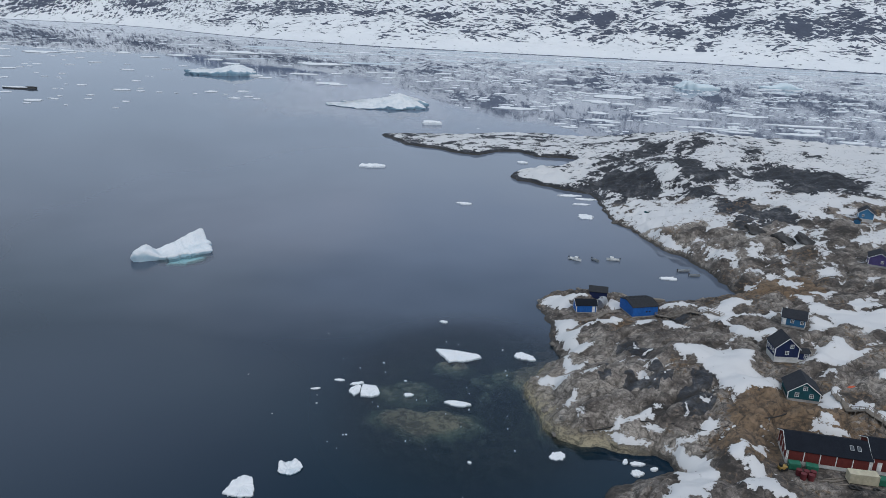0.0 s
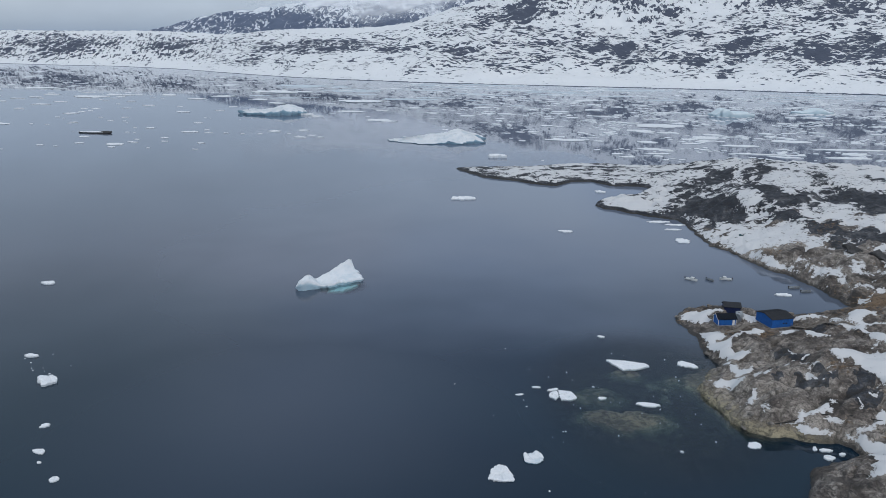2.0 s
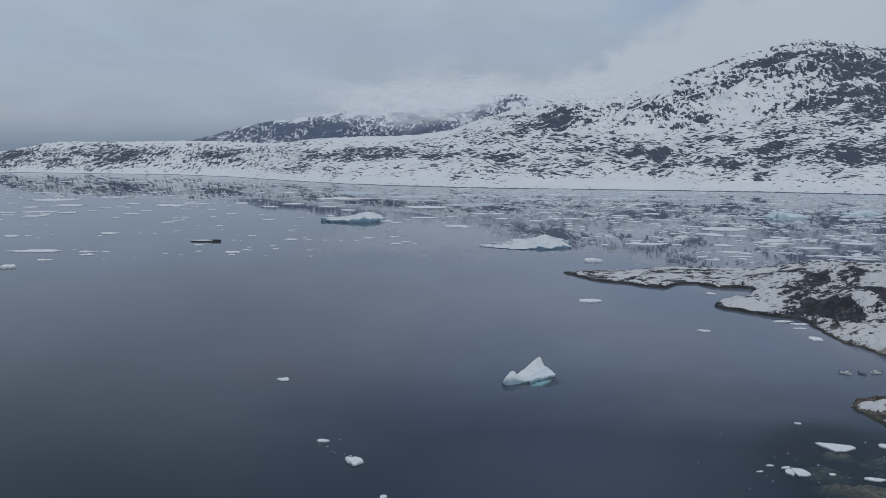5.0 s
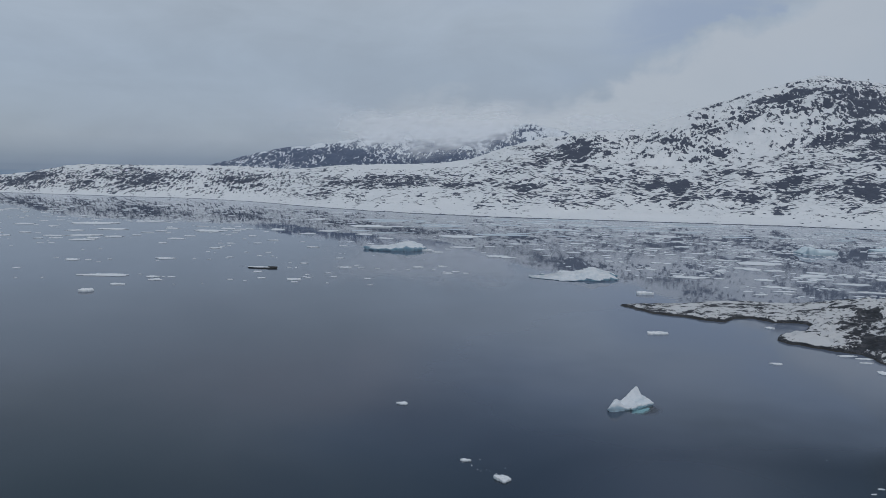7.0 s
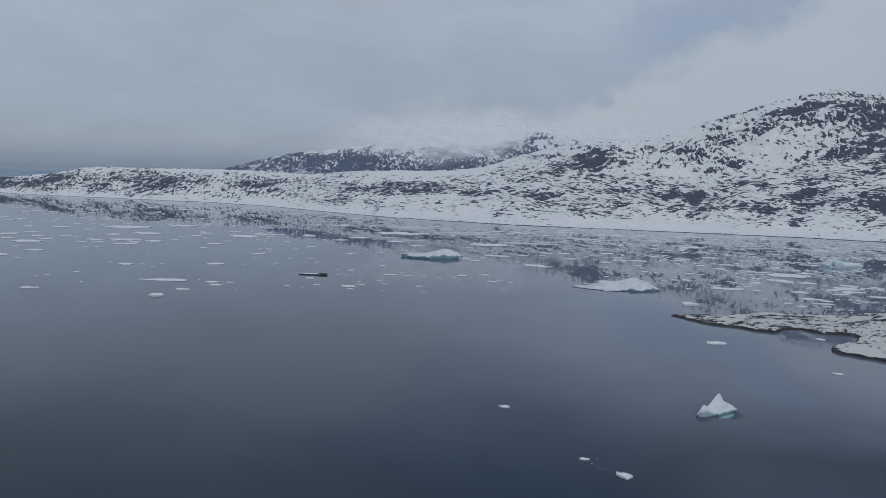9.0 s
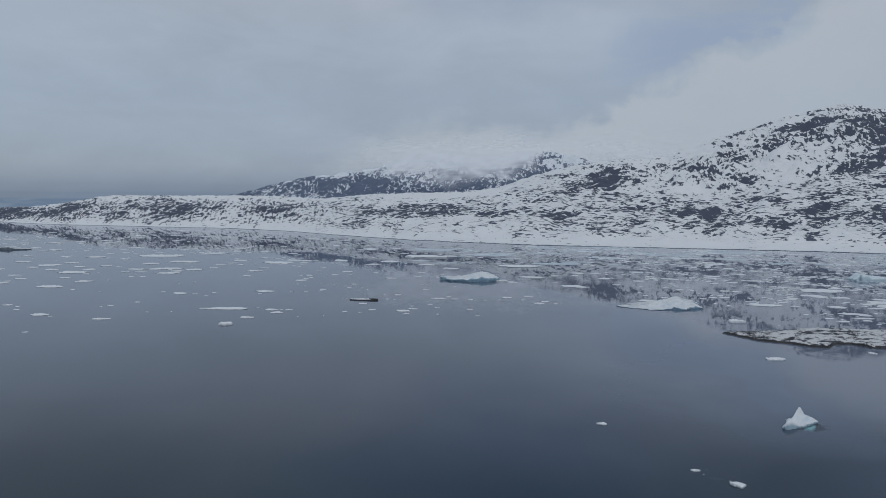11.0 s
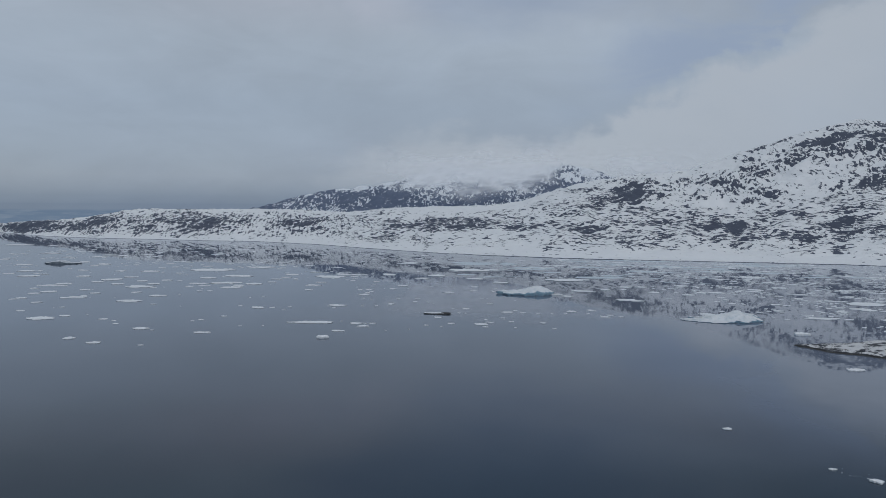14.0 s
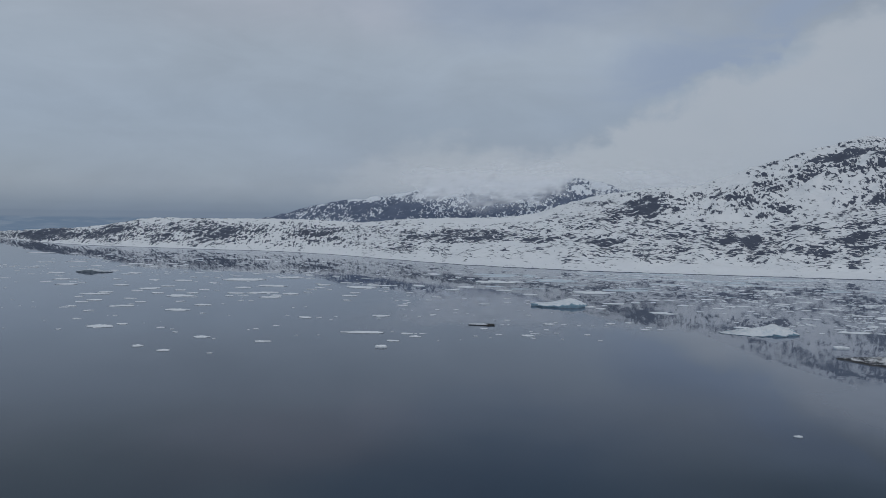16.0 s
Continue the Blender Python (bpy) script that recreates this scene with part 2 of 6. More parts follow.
def mountain_material(name, rock_a, rock_b, fine=1.0, snow_a=(0.81, 0.815, 0.825), snow_b=(0.73, 0.745, 0.77)):
    m, T = material(name)
    p = T.add("ShaderNodeTexCoord").outputs["Object"]
    bare = T.add("ShaderNodeAttribute", {"attribute_name": "bare"}).outputs["Fac"]
    warp = T.add("ShaderNodeTexNoise", None, Vector=p, Scale=0.009, Detail=3.0).outputs[1]
    bent = T.add("ShaderNodeVectorMath", {"operation": "ADD"}, i0=p, i1=T.add("ShaderNodeVectorMath", {"operation": "SCALE"}, i0=warp, Scale=60.0).outputs[0]).outputs[0]
    steep = T.add("ShaderNodeAttribute", {"attribute_name": "steep"}).outputs["Fac"]
    ledge = T.noise(T.stretch(bent, 0.36, 0.38, 2.5, (0.03, 0.10, 0.18)), 0.112 * fine, 2.5, 0.5, 0.4)
    gullies = T.noise(T.stretch(bent, 1.25, 0.36, 1.0, (0.0, 0.55, 0.35)), 0.070 * fine, 3.0, 0.55, 0.6)
    streak = T.add("ShaderNodeMix", {"data_type": "FLOAT"}, i0=steep, i2=ledge, i3=gullies).outputs[0]
    knoll = T.noise(T.stretch(p, 0.8, 0.6, 1.6), 0.016 * fine, 4.0, 0.6, 0.5)
    speck = T.noise(T.stretch(bent, 0.6, 0.6, 2.4, (0.0, 0.1, 0.2)), 0.24 * fine, 2.0, 0.5, 0.3)
    f = T.math("ADD", bare, T.math("MULTIPLY", T.math("SUBTRACT", streak, 0.5), 1.75))
    f = T.math("ADD", f, T.math("ADD", T.math("MULTIPLY", T.math("SUBTRACT", knoll, 0.5), 0.85), T.math("MULTIPLY", T.math("SUBTRACT", speck, 0.5), 0.32)))
    rockiness = T.smooth(f, 0.468, 0.545)
    rock = T.mix(T.noise(p, 0.03 * fine, 5.0), rock_a, rock_b)
    snow = T.mix(T.noise(p, 0.012, 4.0), snow_a, snow_b)
    finish(T, T.mix(rockiness, snow, rock), 0.8, T.math("ADD", streak, T.math("MULTIPLY", rockiness, 0.25)), 0.6, 8.0)
    return m


# dark rock, lifted towards light blue to include the haze over the fjord
shore_mat = mountain_material("mountain_snow_and_hazed_rock", (0.046, 0.058, 0.090), (0.090, 0.106, 0.148))
# aerial haze is put into these bluer rock and snow colours
ridge_mat = mountain_material("distant_mountain_haze_tinted", (0.085, 0.115, 0.185), (0.14, 0.172, 0.245), 0.85, (0.76, 0.79, 0.835), (0.68, 0.72, 0.775))

# calm sea water: mirror by the angle, dark body, a little clear to what lies just below
sea_mat, T = material("sea_water")
p = T.add("ShaderNodeTexCoord").outputs["Object"]
chop = T.math("MULTIPLY", T.noise(T.stretch(p, 1.0, 1.7, 1.0, (0, 0, 0.4)), 0.30, 1.0, 0.4), 0.30)
swell = T.noise(T.stretch(p, 1.0, 1.4, 1.0, (0, 0, -0.3)), 0.09, 3.0, 0.5)
calm = T.smooth(T.noise(p, 0.006, 3.0), 0.40, 0.62, 0.2, 1.0)
wave = T.math("MULTIPLY", T.math("ADD", chop, T.math("MULTIPLY", swell, 2.2)), calm)
normal = T.add("ShaderNodeBump", None, Strength=0.12, Distance=0.10, Height=wave).outputs[0]
clear = T.add("ShaderNodeBsdfTransparent", None, Color=(0.88, 0.94, 0.95, 1.0)).outputs[0]
deep = T.add("ShaderNodeBsdfDiffuse", None, Color=T.mix(T.smooth(T.noise(p, 0.0045, 3.0, 0.55, 0.5), 0.35, 0.65), (0.0022, 0.0130, 0.0290), (0.0045, 0.0210, 0.0350))).outputs[0]
place = T.add("ShaderNodeSeparateXYZ", None, Vector=p)


def shallows(x, y, rx, ry):
    """1 over a shoal or an ice foot, where the eye gets below the surface, 0 over deep water."""
    a, b = T.math("DIVIDE", T.math("SUBTRACT", place.outputs[0], x), rx), T.math("DIVIDE", T.math("SUBTRACT", place.outputs[1], y), ry)
    return T.smooth(T.math("SQRT", T.math("ADD", T.math("MULTIPLY", a, a), T.math("MULTIPLY", b, b))), 1.05, 0.35)


shoal = T.math("MAXIMUM", shallows(6, 182, 46, 62), shallows(-110, 277, 14, 13))
shoal = T.math("MULTIPLY", shoal, T.smooth(T.noise(p, 0.07, 4.0), 0.25, 0.60, 0.75, 1.0))
# mirrored cloud brightness painted into the water off the settlement, darker to the west
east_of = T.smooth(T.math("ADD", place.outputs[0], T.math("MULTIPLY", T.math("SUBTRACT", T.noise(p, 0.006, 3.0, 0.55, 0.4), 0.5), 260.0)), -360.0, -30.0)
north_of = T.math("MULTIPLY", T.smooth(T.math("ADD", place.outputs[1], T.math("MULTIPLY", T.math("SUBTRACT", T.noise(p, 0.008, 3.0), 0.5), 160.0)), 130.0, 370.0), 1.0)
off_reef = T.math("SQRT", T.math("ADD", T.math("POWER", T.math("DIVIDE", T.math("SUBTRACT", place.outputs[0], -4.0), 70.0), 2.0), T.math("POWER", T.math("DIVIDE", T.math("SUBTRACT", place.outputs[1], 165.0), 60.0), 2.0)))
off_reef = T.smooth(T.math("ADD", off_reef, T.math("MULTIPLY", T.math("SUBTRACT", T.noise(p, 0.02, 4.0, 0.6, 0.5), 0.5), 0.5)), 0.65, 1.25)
cloud_sheen = T.math("MULTIPLY", T.math("MULTIPLY", T.math("MULTIPLY_ADD", east_of, 0.45, 0.55), north_of), off_reef)
# one more painted pale patch, south-west of the reef
cloud_sheen = T.math("MAXIMUM", cloud_sheen, T.math("MULTIPLY", T.smooth(T.math("SQRT", T.math("ADD", T.math("POWER", T.math("DIVIDE", T.math("ADD", place.outputs[0], 105.0), 62.0), 2.0), T.math("POWER", T.math("DIVIDE", T.math("SUBTRACT", place.outputs[1], 165.0), 80.0), 2.0))), 1.5, 0.0), 0.30))
deep = T.add("ShaderNodeMixShader", None, i0=cloud_sheen, i1=deep, i2=T.add("ShaderNodeBsdfDiffuse", None, Color=T.mix(T.smooth(place.outputs[1], 380.0, 800.0), T.mix(east_of, (0.072, 0.094, 0.135), (0.128, 0.154, 0.205)), (0.160, 0.184, 0.235))).outputs[0]).outputs[0]
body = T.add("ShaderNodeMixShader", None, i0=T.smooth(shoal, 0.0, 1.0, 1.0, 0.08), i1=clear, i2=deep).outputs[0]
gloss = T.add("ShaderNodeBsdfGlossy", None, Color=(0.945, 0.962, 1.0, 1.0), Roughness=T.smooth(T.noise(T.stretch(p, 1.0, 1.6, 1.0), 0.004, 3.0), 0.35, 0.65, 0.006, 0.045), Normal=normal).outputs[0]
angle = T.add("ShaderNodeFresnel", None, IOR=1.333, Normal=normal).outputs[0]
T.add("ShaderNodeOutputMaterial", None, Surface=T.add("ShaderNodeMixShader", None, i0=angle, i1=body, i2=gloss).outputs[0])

# the murk of the water below, in sheets that each take some of the light
murk_mat, T = material("murky_water")
T.add("ShaderNodeOutputMaterial", None, Surface=T.add("ShaderNodeMixShader", None, i0=0.11, i1=T.add("ShaderNodeBsdfTransparent", None, Color=(0.875, 0.945, 0.94, 1.0)).outputs[0],
      i2=T.add("ShaderNodeBsdfDiffuse", None, Color=(0.034, 0.088, 0.135, 1.0)).outputs[0]).outputs[0])
bed_mat = plain("seabed_silt", (0.020, 0.062, 0.115), 0.9, 0.2, 0.05)


def ice_material(name, light, blue, rough=0.45, grain=0.7, brow=0.22):
    m, T = material(name)
    p = T.add("ShaderNodeTexCoord").outputs["Object"]
    a, b = T.noise(p, grain * 0.35, 4.0, 0.6), T.noise(p, grain * 2.5, 5.0, 0.65)
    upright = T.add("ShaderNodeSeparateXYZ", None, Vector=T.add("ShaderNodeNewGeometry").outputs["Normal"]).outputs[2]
    # steep faces turn bluer and darker: bare ice with side shade painted in
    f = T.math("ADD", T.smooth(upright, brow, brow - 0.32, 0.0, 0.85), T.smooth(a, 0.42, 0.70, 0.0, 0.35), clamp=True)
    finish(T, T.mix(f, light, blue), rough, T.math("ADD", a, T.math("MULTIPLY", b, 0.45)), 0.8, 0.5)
    return m


ice_mat = ice_material("glacier_ice", (0.73, 0.755, 0.785), (0.40, 0.55, 0.64))
tall_ice = ice_material("side_shaded_ice", (0.74, 0.76, 0.785), (0.22, 0.36, 0.46), grain=0.35, brow=0.62)
grey_ice = ice_material("grey_sided_ice", (0.60, 0.63, 0.67), (0.13, 0.165, 0.20), grain=0.3, brow=0.6)
floe_mat = ice_material("snow_covered_floe", (0.79, 0.80, 0.82), (0.66, 0.71, 0.75), 0.55)
foot_mat = ice_material("submerged_ice", (0.42, 0.80, 0.84), (0.30, 0.66, 0.72), 0.5)
dirty_mat = plain("dirty_ice", (0.035, 0.035, 0.035), 0.6, 0.4, 2.0)
sky_ice = ice_material("clear_blue_ice", (0.68, 0.76, 0.80), (0.55, 0.68, 0.74))
# thin grey ice: lets the dark water through
thin_mat, T = material("thin_ice")
p = T.add("ShaderNodeTexCoord").outputs["Object"]
finish(T, T.mix(T.noise(p, 0.1, 4.0), (0.62, 0.68, 0.72), (0.42, 0.50, 0.56)), 0.5, T.noise(p, 1.0), 0.2, 0.1)

trim_mat = plain("white_trim_paint", (0.74, 0.74, 0.73), 0.6)
stone_mat = plain("grey_concrete", (0.33, 0.32, 0.31), 0.9, 0.25, 3.0)
pale_mat = plain("pale_concrete", (0.55, 0.55, 0.54), 0.9, 0.2, 3.0)
felt_mat = boards("dark_roofing_felt", (0.013, 0.016, 0.023), 0.6, shine=0.08)
slate_mat = boards("grey_roofing_felt", (0.034, 0.037, 0.045), 0.6, shine=0.1)
sheet_mat = boards("grey_roof_sheeting", (0.040, 0.042, 0.047), 0.45, shine=0.1)
navy_mat = boards("navy_boarding", (0.012, 0.022, 0.075))
cobalt_mat = boards("cobalt_boarding", (0.016, 0.115, 0.40))
steel_blue_mat = boards("blue_boarding", (0.030, 0.125, 0.24))
teal_mat = boards("teal_boarding", (0.012, 0.072, 0.088))
red_mat = boards("red_boarding", (0.135, 0.026, 0.022), 0.2)
sky_blue_mat = boards("light_blue_boarding", (0.06, 0.19, 0.34))
violet_mat = boards("violet_boarding", (0.075, 0.06, 0.17))
timber_mat = boards("weathered_timber", (0.23, 0.20, 0.17), 0.25)
metal_mat = plain("galvanised_metal", (0.42, 0.43, 0.44), 0.45, 0.2, 2.0, 0.6)
black_mat = plain("black_rubber", (0.015, 0.015, 0.016), 0.6)
green_mat = plain("green_paint", (0.015, 0.14, 0.085), 0.6)
maroon_mat = plain("maroon_paint", (0.12, 0.018, 0.022), 0.6)
cream_mat = plain("cream_paint", (0.50, 0.45, 0.33), 0.6)
orange_mat = plain("orange_plastic", (0.62, 0.12, 0.05), 0.6)
hull_mat = plain("white_hull", (0.62, 0.63, 0.62), 0.4)
grey_hull_mat = plain("grey_hull", (0.22, 0.24, 0.26), 0.45)
glass_mat, T = material("window_glass")
finish(T, (0.05, 0.06, 0.07), 0.06, Specular_IOR_Level=0.8)


# ---- tools for shapes ----
GRID = np.random.RandomState(7).rand(256, 256) * 2 * np.pi


def grain(x, y, seed=0):
    """Gradient noise, about -1 to 1."""
    x, y = x + 37.1 * seed, y + 91.7 * seed
    xi, yi = np.floor(x).astype(int), np.floor(y).astype(int)
    xf, yf = x - xi, y - yi
    u, v = xf * xf * xf * (xf * (xf * 6 - 15) + 10), yf * yf * yf * (yf * (yf * 6 - 15) + 10)

    def corner(i, j):
        g = GRID[(xi + i) % 256, (yi + j) % 256]
        return np.cos(g) * (xf - i) + np.sin(g) * (yf - j)

    a, b = corner(0, 0) * (1 - u) + corner(1, 0) * u, corner(0, 1) * (1 - u) + corner(1, 1) * u
    return 1.5 * (a * (1 - v) + b * v)


def fbm(x, y, octaves=4, gain=0.5, seed=0):
    total, amp = 0.0, 1.0
    for k in range(octaves):
        total = total + amp * grain(x * 2 ** k, y * 2 ** k, seed + k)
        amp *= gain
    return total


def ridged(x, y, octaves=4, seed=0):
    total, amp = 0.0, 1.0
    for k in range(octaves):
        total = total + amp * (1 - 2 * np.abs(grain(x * 2 ** k, y * 2 ** k, seed + k)))
        amp *= 0.5
    return total


def cells(x, y, seed=0):
    """Distance to the joint between rounded blocks: 0 in the joint, up to about 0.8 on a block."""
    xi, yi = np.floor(x).astype(int), np.floor(y).astype(int)
    first, second = np.full(x.shape, 9.0), np.full(x.shape, 9.0)
    for i in (-1, 0, 1):
        for j in (-1, 0, 1):
            a = GRID[(xi + i + 31 * seed) % 256, (yi + j + 17 * seed) % 256] * 7.3
            d = np.hypot(xi + i + 0.5 + 0.45 * np.cos(a) - x, yi + j + 0.5 + 0.45 * np.sin(a * 1.7) - y)
            second = np.minimum(np.maximum(first, d), second)
            first = np.minimum(first, d)
    return second - first


def step(v, lo, hi):
    t = np.clip((v - lo) / (hi - lo), 0, 1)
    return t * t * (3 - 2 * t)


def inside(x, y, outline):
    """Signed distance to an outline: positive within."""
    d, within = np.full(x.shape, 1e9), np.zeros(x.shape, bool)
    n = len(outline)
    for k in range(n):
        (ax, ay), (bx, by) = outline[k], outline[(k + 1) % n]
        ex, ey = bx - ax, by - ay
        t = np.clip(((x - ax) * ex + (y - ay) * ey) / (ex * ex + ey * ey), 0, 1)
        d = np.minimum(d, np.hypot(x - ax - t * ex, y - ay - t * ey))
        if ay != by:
            within ^= ((ay > y) != (by > y)) & (x < ex * (y - ay) / ey + ax)
    return np.where(within, d, -d)


def sheet(name, X, Y, Z, mat, **fields):
    """A grid of heights as one mesh, with named values at its points."""
    r, c = X.shape
    i = np.arange(r * c).reshape(r, c)
    quads = np.stack([i[:-1, :-1], i[:-1, 1:], i[1:, 1:], i[1:, :-1]], -1).reshape(-1, 4)
    me = bpy.data.meshes.new(name)
    me.from_pydata(np.stack([X, Y, Z], -1).reshape(-1, 3).tolist(), [], quads.tolist())
    for key, v in fields.items():
        me.attributes.new(key, "FLOAT", "POINT").data.foreach_set("value", np.ascontiguousarray(v, dtype=np.float32).ravel())
    me.polygons.foreach_set("use_smooth", np.ones(len(me.polygons), bool))
    me.materials.append(mat)
    return new(name, me)


def link_mesh(name, bm, mat, smooth=False):
    me = bpy.data.meshes.new(name)
    bm.normal_update()
    bm.to_mesh(me)
    bm.free()
    if smooth:
        me.polygons.foreach_set("use_smooth", np.ones(len(me.polygons), bool))
    me.materials.append(mat)
    return new(name, me)


def part(name, bm, mat, parent, label="", smooth=False):
    ob = link_mesh(name, bm, mat, smooth)
    ob.parent = parent
    if label:
        ob["label"] = label
    return ob


def thing(name, m, label, category, group="", kind=""):
    ob = new(name)
    ob.matrix_world = m
    return tagged(ob, label, category, group, kind)


def box(w, d, h, at=(0, 0, 0), bevel=0.0, m=None):
    """A box with its foot at the given place, w along x, d along y."""
    bm = bmesh.new()
    bmesh.ops.create_cube(bm, size=1.0)
    for v in bm.verts:
        v.co = Vector((v.co.x * w, v.co.y * d, (v.co.z + 0.5) * h))
    if bevel:
        bmesh.ops.bevel(bm, geom=bm.edges[:], offset=bevel, segments=1, affect="EDGES")
    bm.transform(Matrix.Translation(at) @ (m or Matrix()))
    return bm


def rod(a, b, r, sides=8, r2=None):
    bm = bmesh.new()
    a, b = Vector(a), Vector(b)
    bmesh.ops.create_cone(bm, cap_ends=True, segments=sides, radius1=r, radius2=r if r2 is None else r2, depth=(b - a).length)
    bm.transform(Matrix.Translation((a + b) / 2) @ (b - a).to_track_quat("Z", "Y").to_matrix().to_4x4())
    return bm


def joined(*list_of):
    out = bmesh.new()
    for b in list_of:
        me = bpy.data.meshes.new("t")
        b.to_mesh(me)
        b.free()
        out.from_mesh(me)
        bpy.data.meshes.remove(me)
    return out


def spread(lo, hi, *bands, coarse):
    """Grid lines from lo to hi, finer within the bands (start, end, pitch)."""
    out, x = [lo], lo
    while x < hi:
        x += min([coarse] + [s for a, b, s in bands if a <= x < b])
        out.append(x)
    return np.array(out)


# ---- sea and seabed ----
SEA = 5600.0
ring = [(SEA * math.cos(a), SEA * math.sin(a), 0.0) for a in np.linspace(0, 2 * np.pi, 97)[:-1]]
me = bpy.data.meshes.new("water")
me.from_pydata([(0, 0, 0)] + ring, [], [(0, 1 + k, 1 + (k + 1) % 96) for k in range(96)])
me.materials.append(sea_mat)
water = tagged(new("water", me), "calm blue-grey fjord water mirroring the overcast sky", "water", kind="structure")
me = bpy.data.meshes.new("seabed")
me.from_pydata([(0, 0, -14)] + [(x, y, -14) for x, y, _ in ring], [], [(0, 1 + k, 1 + (k + 1) % 96) for k in range(96)])
me.materials.append(bed_mat)
WX, WY = np.meshgrid(np.arange(-70, 84, 2.0), np.arange(88, 276, 2.0))
for k, depth in enumerate((-0.95, -1.3, -1.75, -2.3, -3.1)):
    murk = sheet("water_layer", WX, WY, depth + 0.16 * k * fbm(WX / 9, WY / 9, 3, 0.6, seed=200 + k) + 0.22 * fbm(WX / 5, WY / 5, 2, 0.6, seed=210 + k), murk_mat)
    tagged(murk, "murky blue-green water below the surface", "water", kind="structure")
me = bpy.data.meshes["seabed"]
seabed = tagged(new("seabed", me), "dark seabed deep under the fjord", "seabed", kind="structure")

# ---- near land: rocky point with the settlement, bay, hill and low spit ----
SPIT = [(-71, 594), (-52, 600), (-16, 607), (31, 629), (59, 634), (77, 626), (118, 630), (192, 640), (261, 642), (335, 632), (520, 610), (760, 560)]
BACK = [(760, -160), (160, -160), (70, 20), (30, 100), (30, 128)]
TOWN = [(35, 139), (39, 143), (46, 146), (52, 148), (52, 154), (48, 156), (41, 156), (36, 158), (32, 158), (27, 162), (24, 166), (22, 176), (20, 187),
        (24, 195), (32, 207), (30, 219), (31, 233), (27, 247), (30, 256), (37, 261), (47, 261), (59, 259), (72, 253)]
BAY = [(87, 255), (98, 260), (105, 268), (103, 275), (100, 296), (96, 308), (89, 320), (83, 334), (80, 352), (73, 361), (73, 383), (72, 420), (57, 427),
       (44, 439), (31, 449), (26, 460), (35, 478), (58, 492), (74, 517), (74, 528), (68, 530), (47, 530), (36, 547), (20, 545), (7, 526), (-5, 529), (-26, 545), (-48, 556)]
COAST = SPIT + BACK + TOWN + BAY
HEIGHTS = [(43, 236, 3.2), (59, 232, 4.4), (102, 215, 9.6), (90, 192, 10.2), (90, 173, 8.3), (80, 148, 4.6), (44, 189, 6.3), (63, 172, 9.6), (53, 185, 10.8),
           (42, 172, 8.1), (66, 180, 12.0), (88, 202, 12.0), (127, 276, 6.8), (178, 367, 14), (128, 424, 18), (176, 444, 9), (194, 508, 13), (170, 560, 11),
           (116, 528, 6), (53, 592, 2), (160, 283, 9), (183, 341, 12.5), (300, 250, 22), (350, 450, 20), (120, 120, 5), (250, 580, 6), (300, 610, 3), (90, 400, 5), (20, 580, 2), (60, 460, 3)]
# level ground under the buildings: x, y, height, reach
PADS = [(43, 236, 3.2, 5), (59.5, 233, 4.4, 7), (102.5, 216, 9.8, 5), (90, 192, 10.2, 5), (89.7, 173.5, 8.3, 5.5), (82, 151, 4.6, 9), (92, 149, 4.6, 8), (103, 149, 4.6, 9), (162, 285, 9.0, 7), (184, 342, 12.5, 6)]
# drifts beyond the outlined fields: x, y, half length, half width, turn
DRIFTS = [(260, 540, 60, 22, 0), (48, 446, 20, 8, 135), (140, 480, 12, 6, 40), (60, 520, 10, 22, 30), (92, 319, 6, 1.6, 110)]
# snow fields and patches, by their outlines
FIELDS = [[(29.7, 249.5), (32.7, 249.8), (36.1, 250.3), (38.2, 249.4), (45.3, 246.2), (45.3, 245.8), (39, 243.9), (38.8, 238.6), (34.7, 238.5), (30.9, 243.3), (29.5, 245.2)], [(52.9, 249.5), (55.6, 248.2), (56.1, 241.7), (54.7, 236.7), (52.2, 236.1), (50.6, 237.8)], [(30.8, 231.5), (32.3, 232.1), (35.9, 228.7), (39.6, 229.4), (39.3, 222.2), (38.1, 220.3), (36.1, 221.3), (35, 219.3), (37.2, 216.2), (39.8, 220.5), (43.8, 223.5), (44.1, 220.9), (41.8, 219.8), (38.7, 215.9), (36.7, 208.8), (37.4, 206.9), (40.7, 204.5), (39.9, 201.7), (37.3, 199.7), (35.2, 200), (33.3, 208.1), (33.2, 210.8), (31.1, 215.8), (32.5, 219.8)]]
FIELDS += [[(32.1, 205.9), (33.5, 198.9), (33.1, 191.5), (35.1, 186.8), (38.2, 192.3), (36.1, 186.8), (33.1, 184.6), (30.6, 185.9), (31.1, 192.4)], [(23.3, 187.1), (25.4, 184.7), (26.5, 183.5), (28.9, 184.1), (32.4, 182.5), (30.2, 181.8), (32.9, 180.5), (33.9, 182.3), (33.2, 180.1), (29.8, 178.6), (26.6, 180.8), (24.1, 181.8), (23.8, 185)], [(44.2, 226.4), (47.7, 232.2), (46.1, 227), (51.5, 227.3), (54.1, 226), (49.9, 222.9), (45.2, 221.8)], [(54.5, 214.1), (58.5, 227.1), (61.5, 223.4), (62.2, 219.4), (59.3, 215.9), (56.3, 216)], [(63.8, 217.6), (66.5, 222.5), (69.3, 217.3), (72.2, 214.7), (67.4, 213.2), (64.9, 212.7)]]
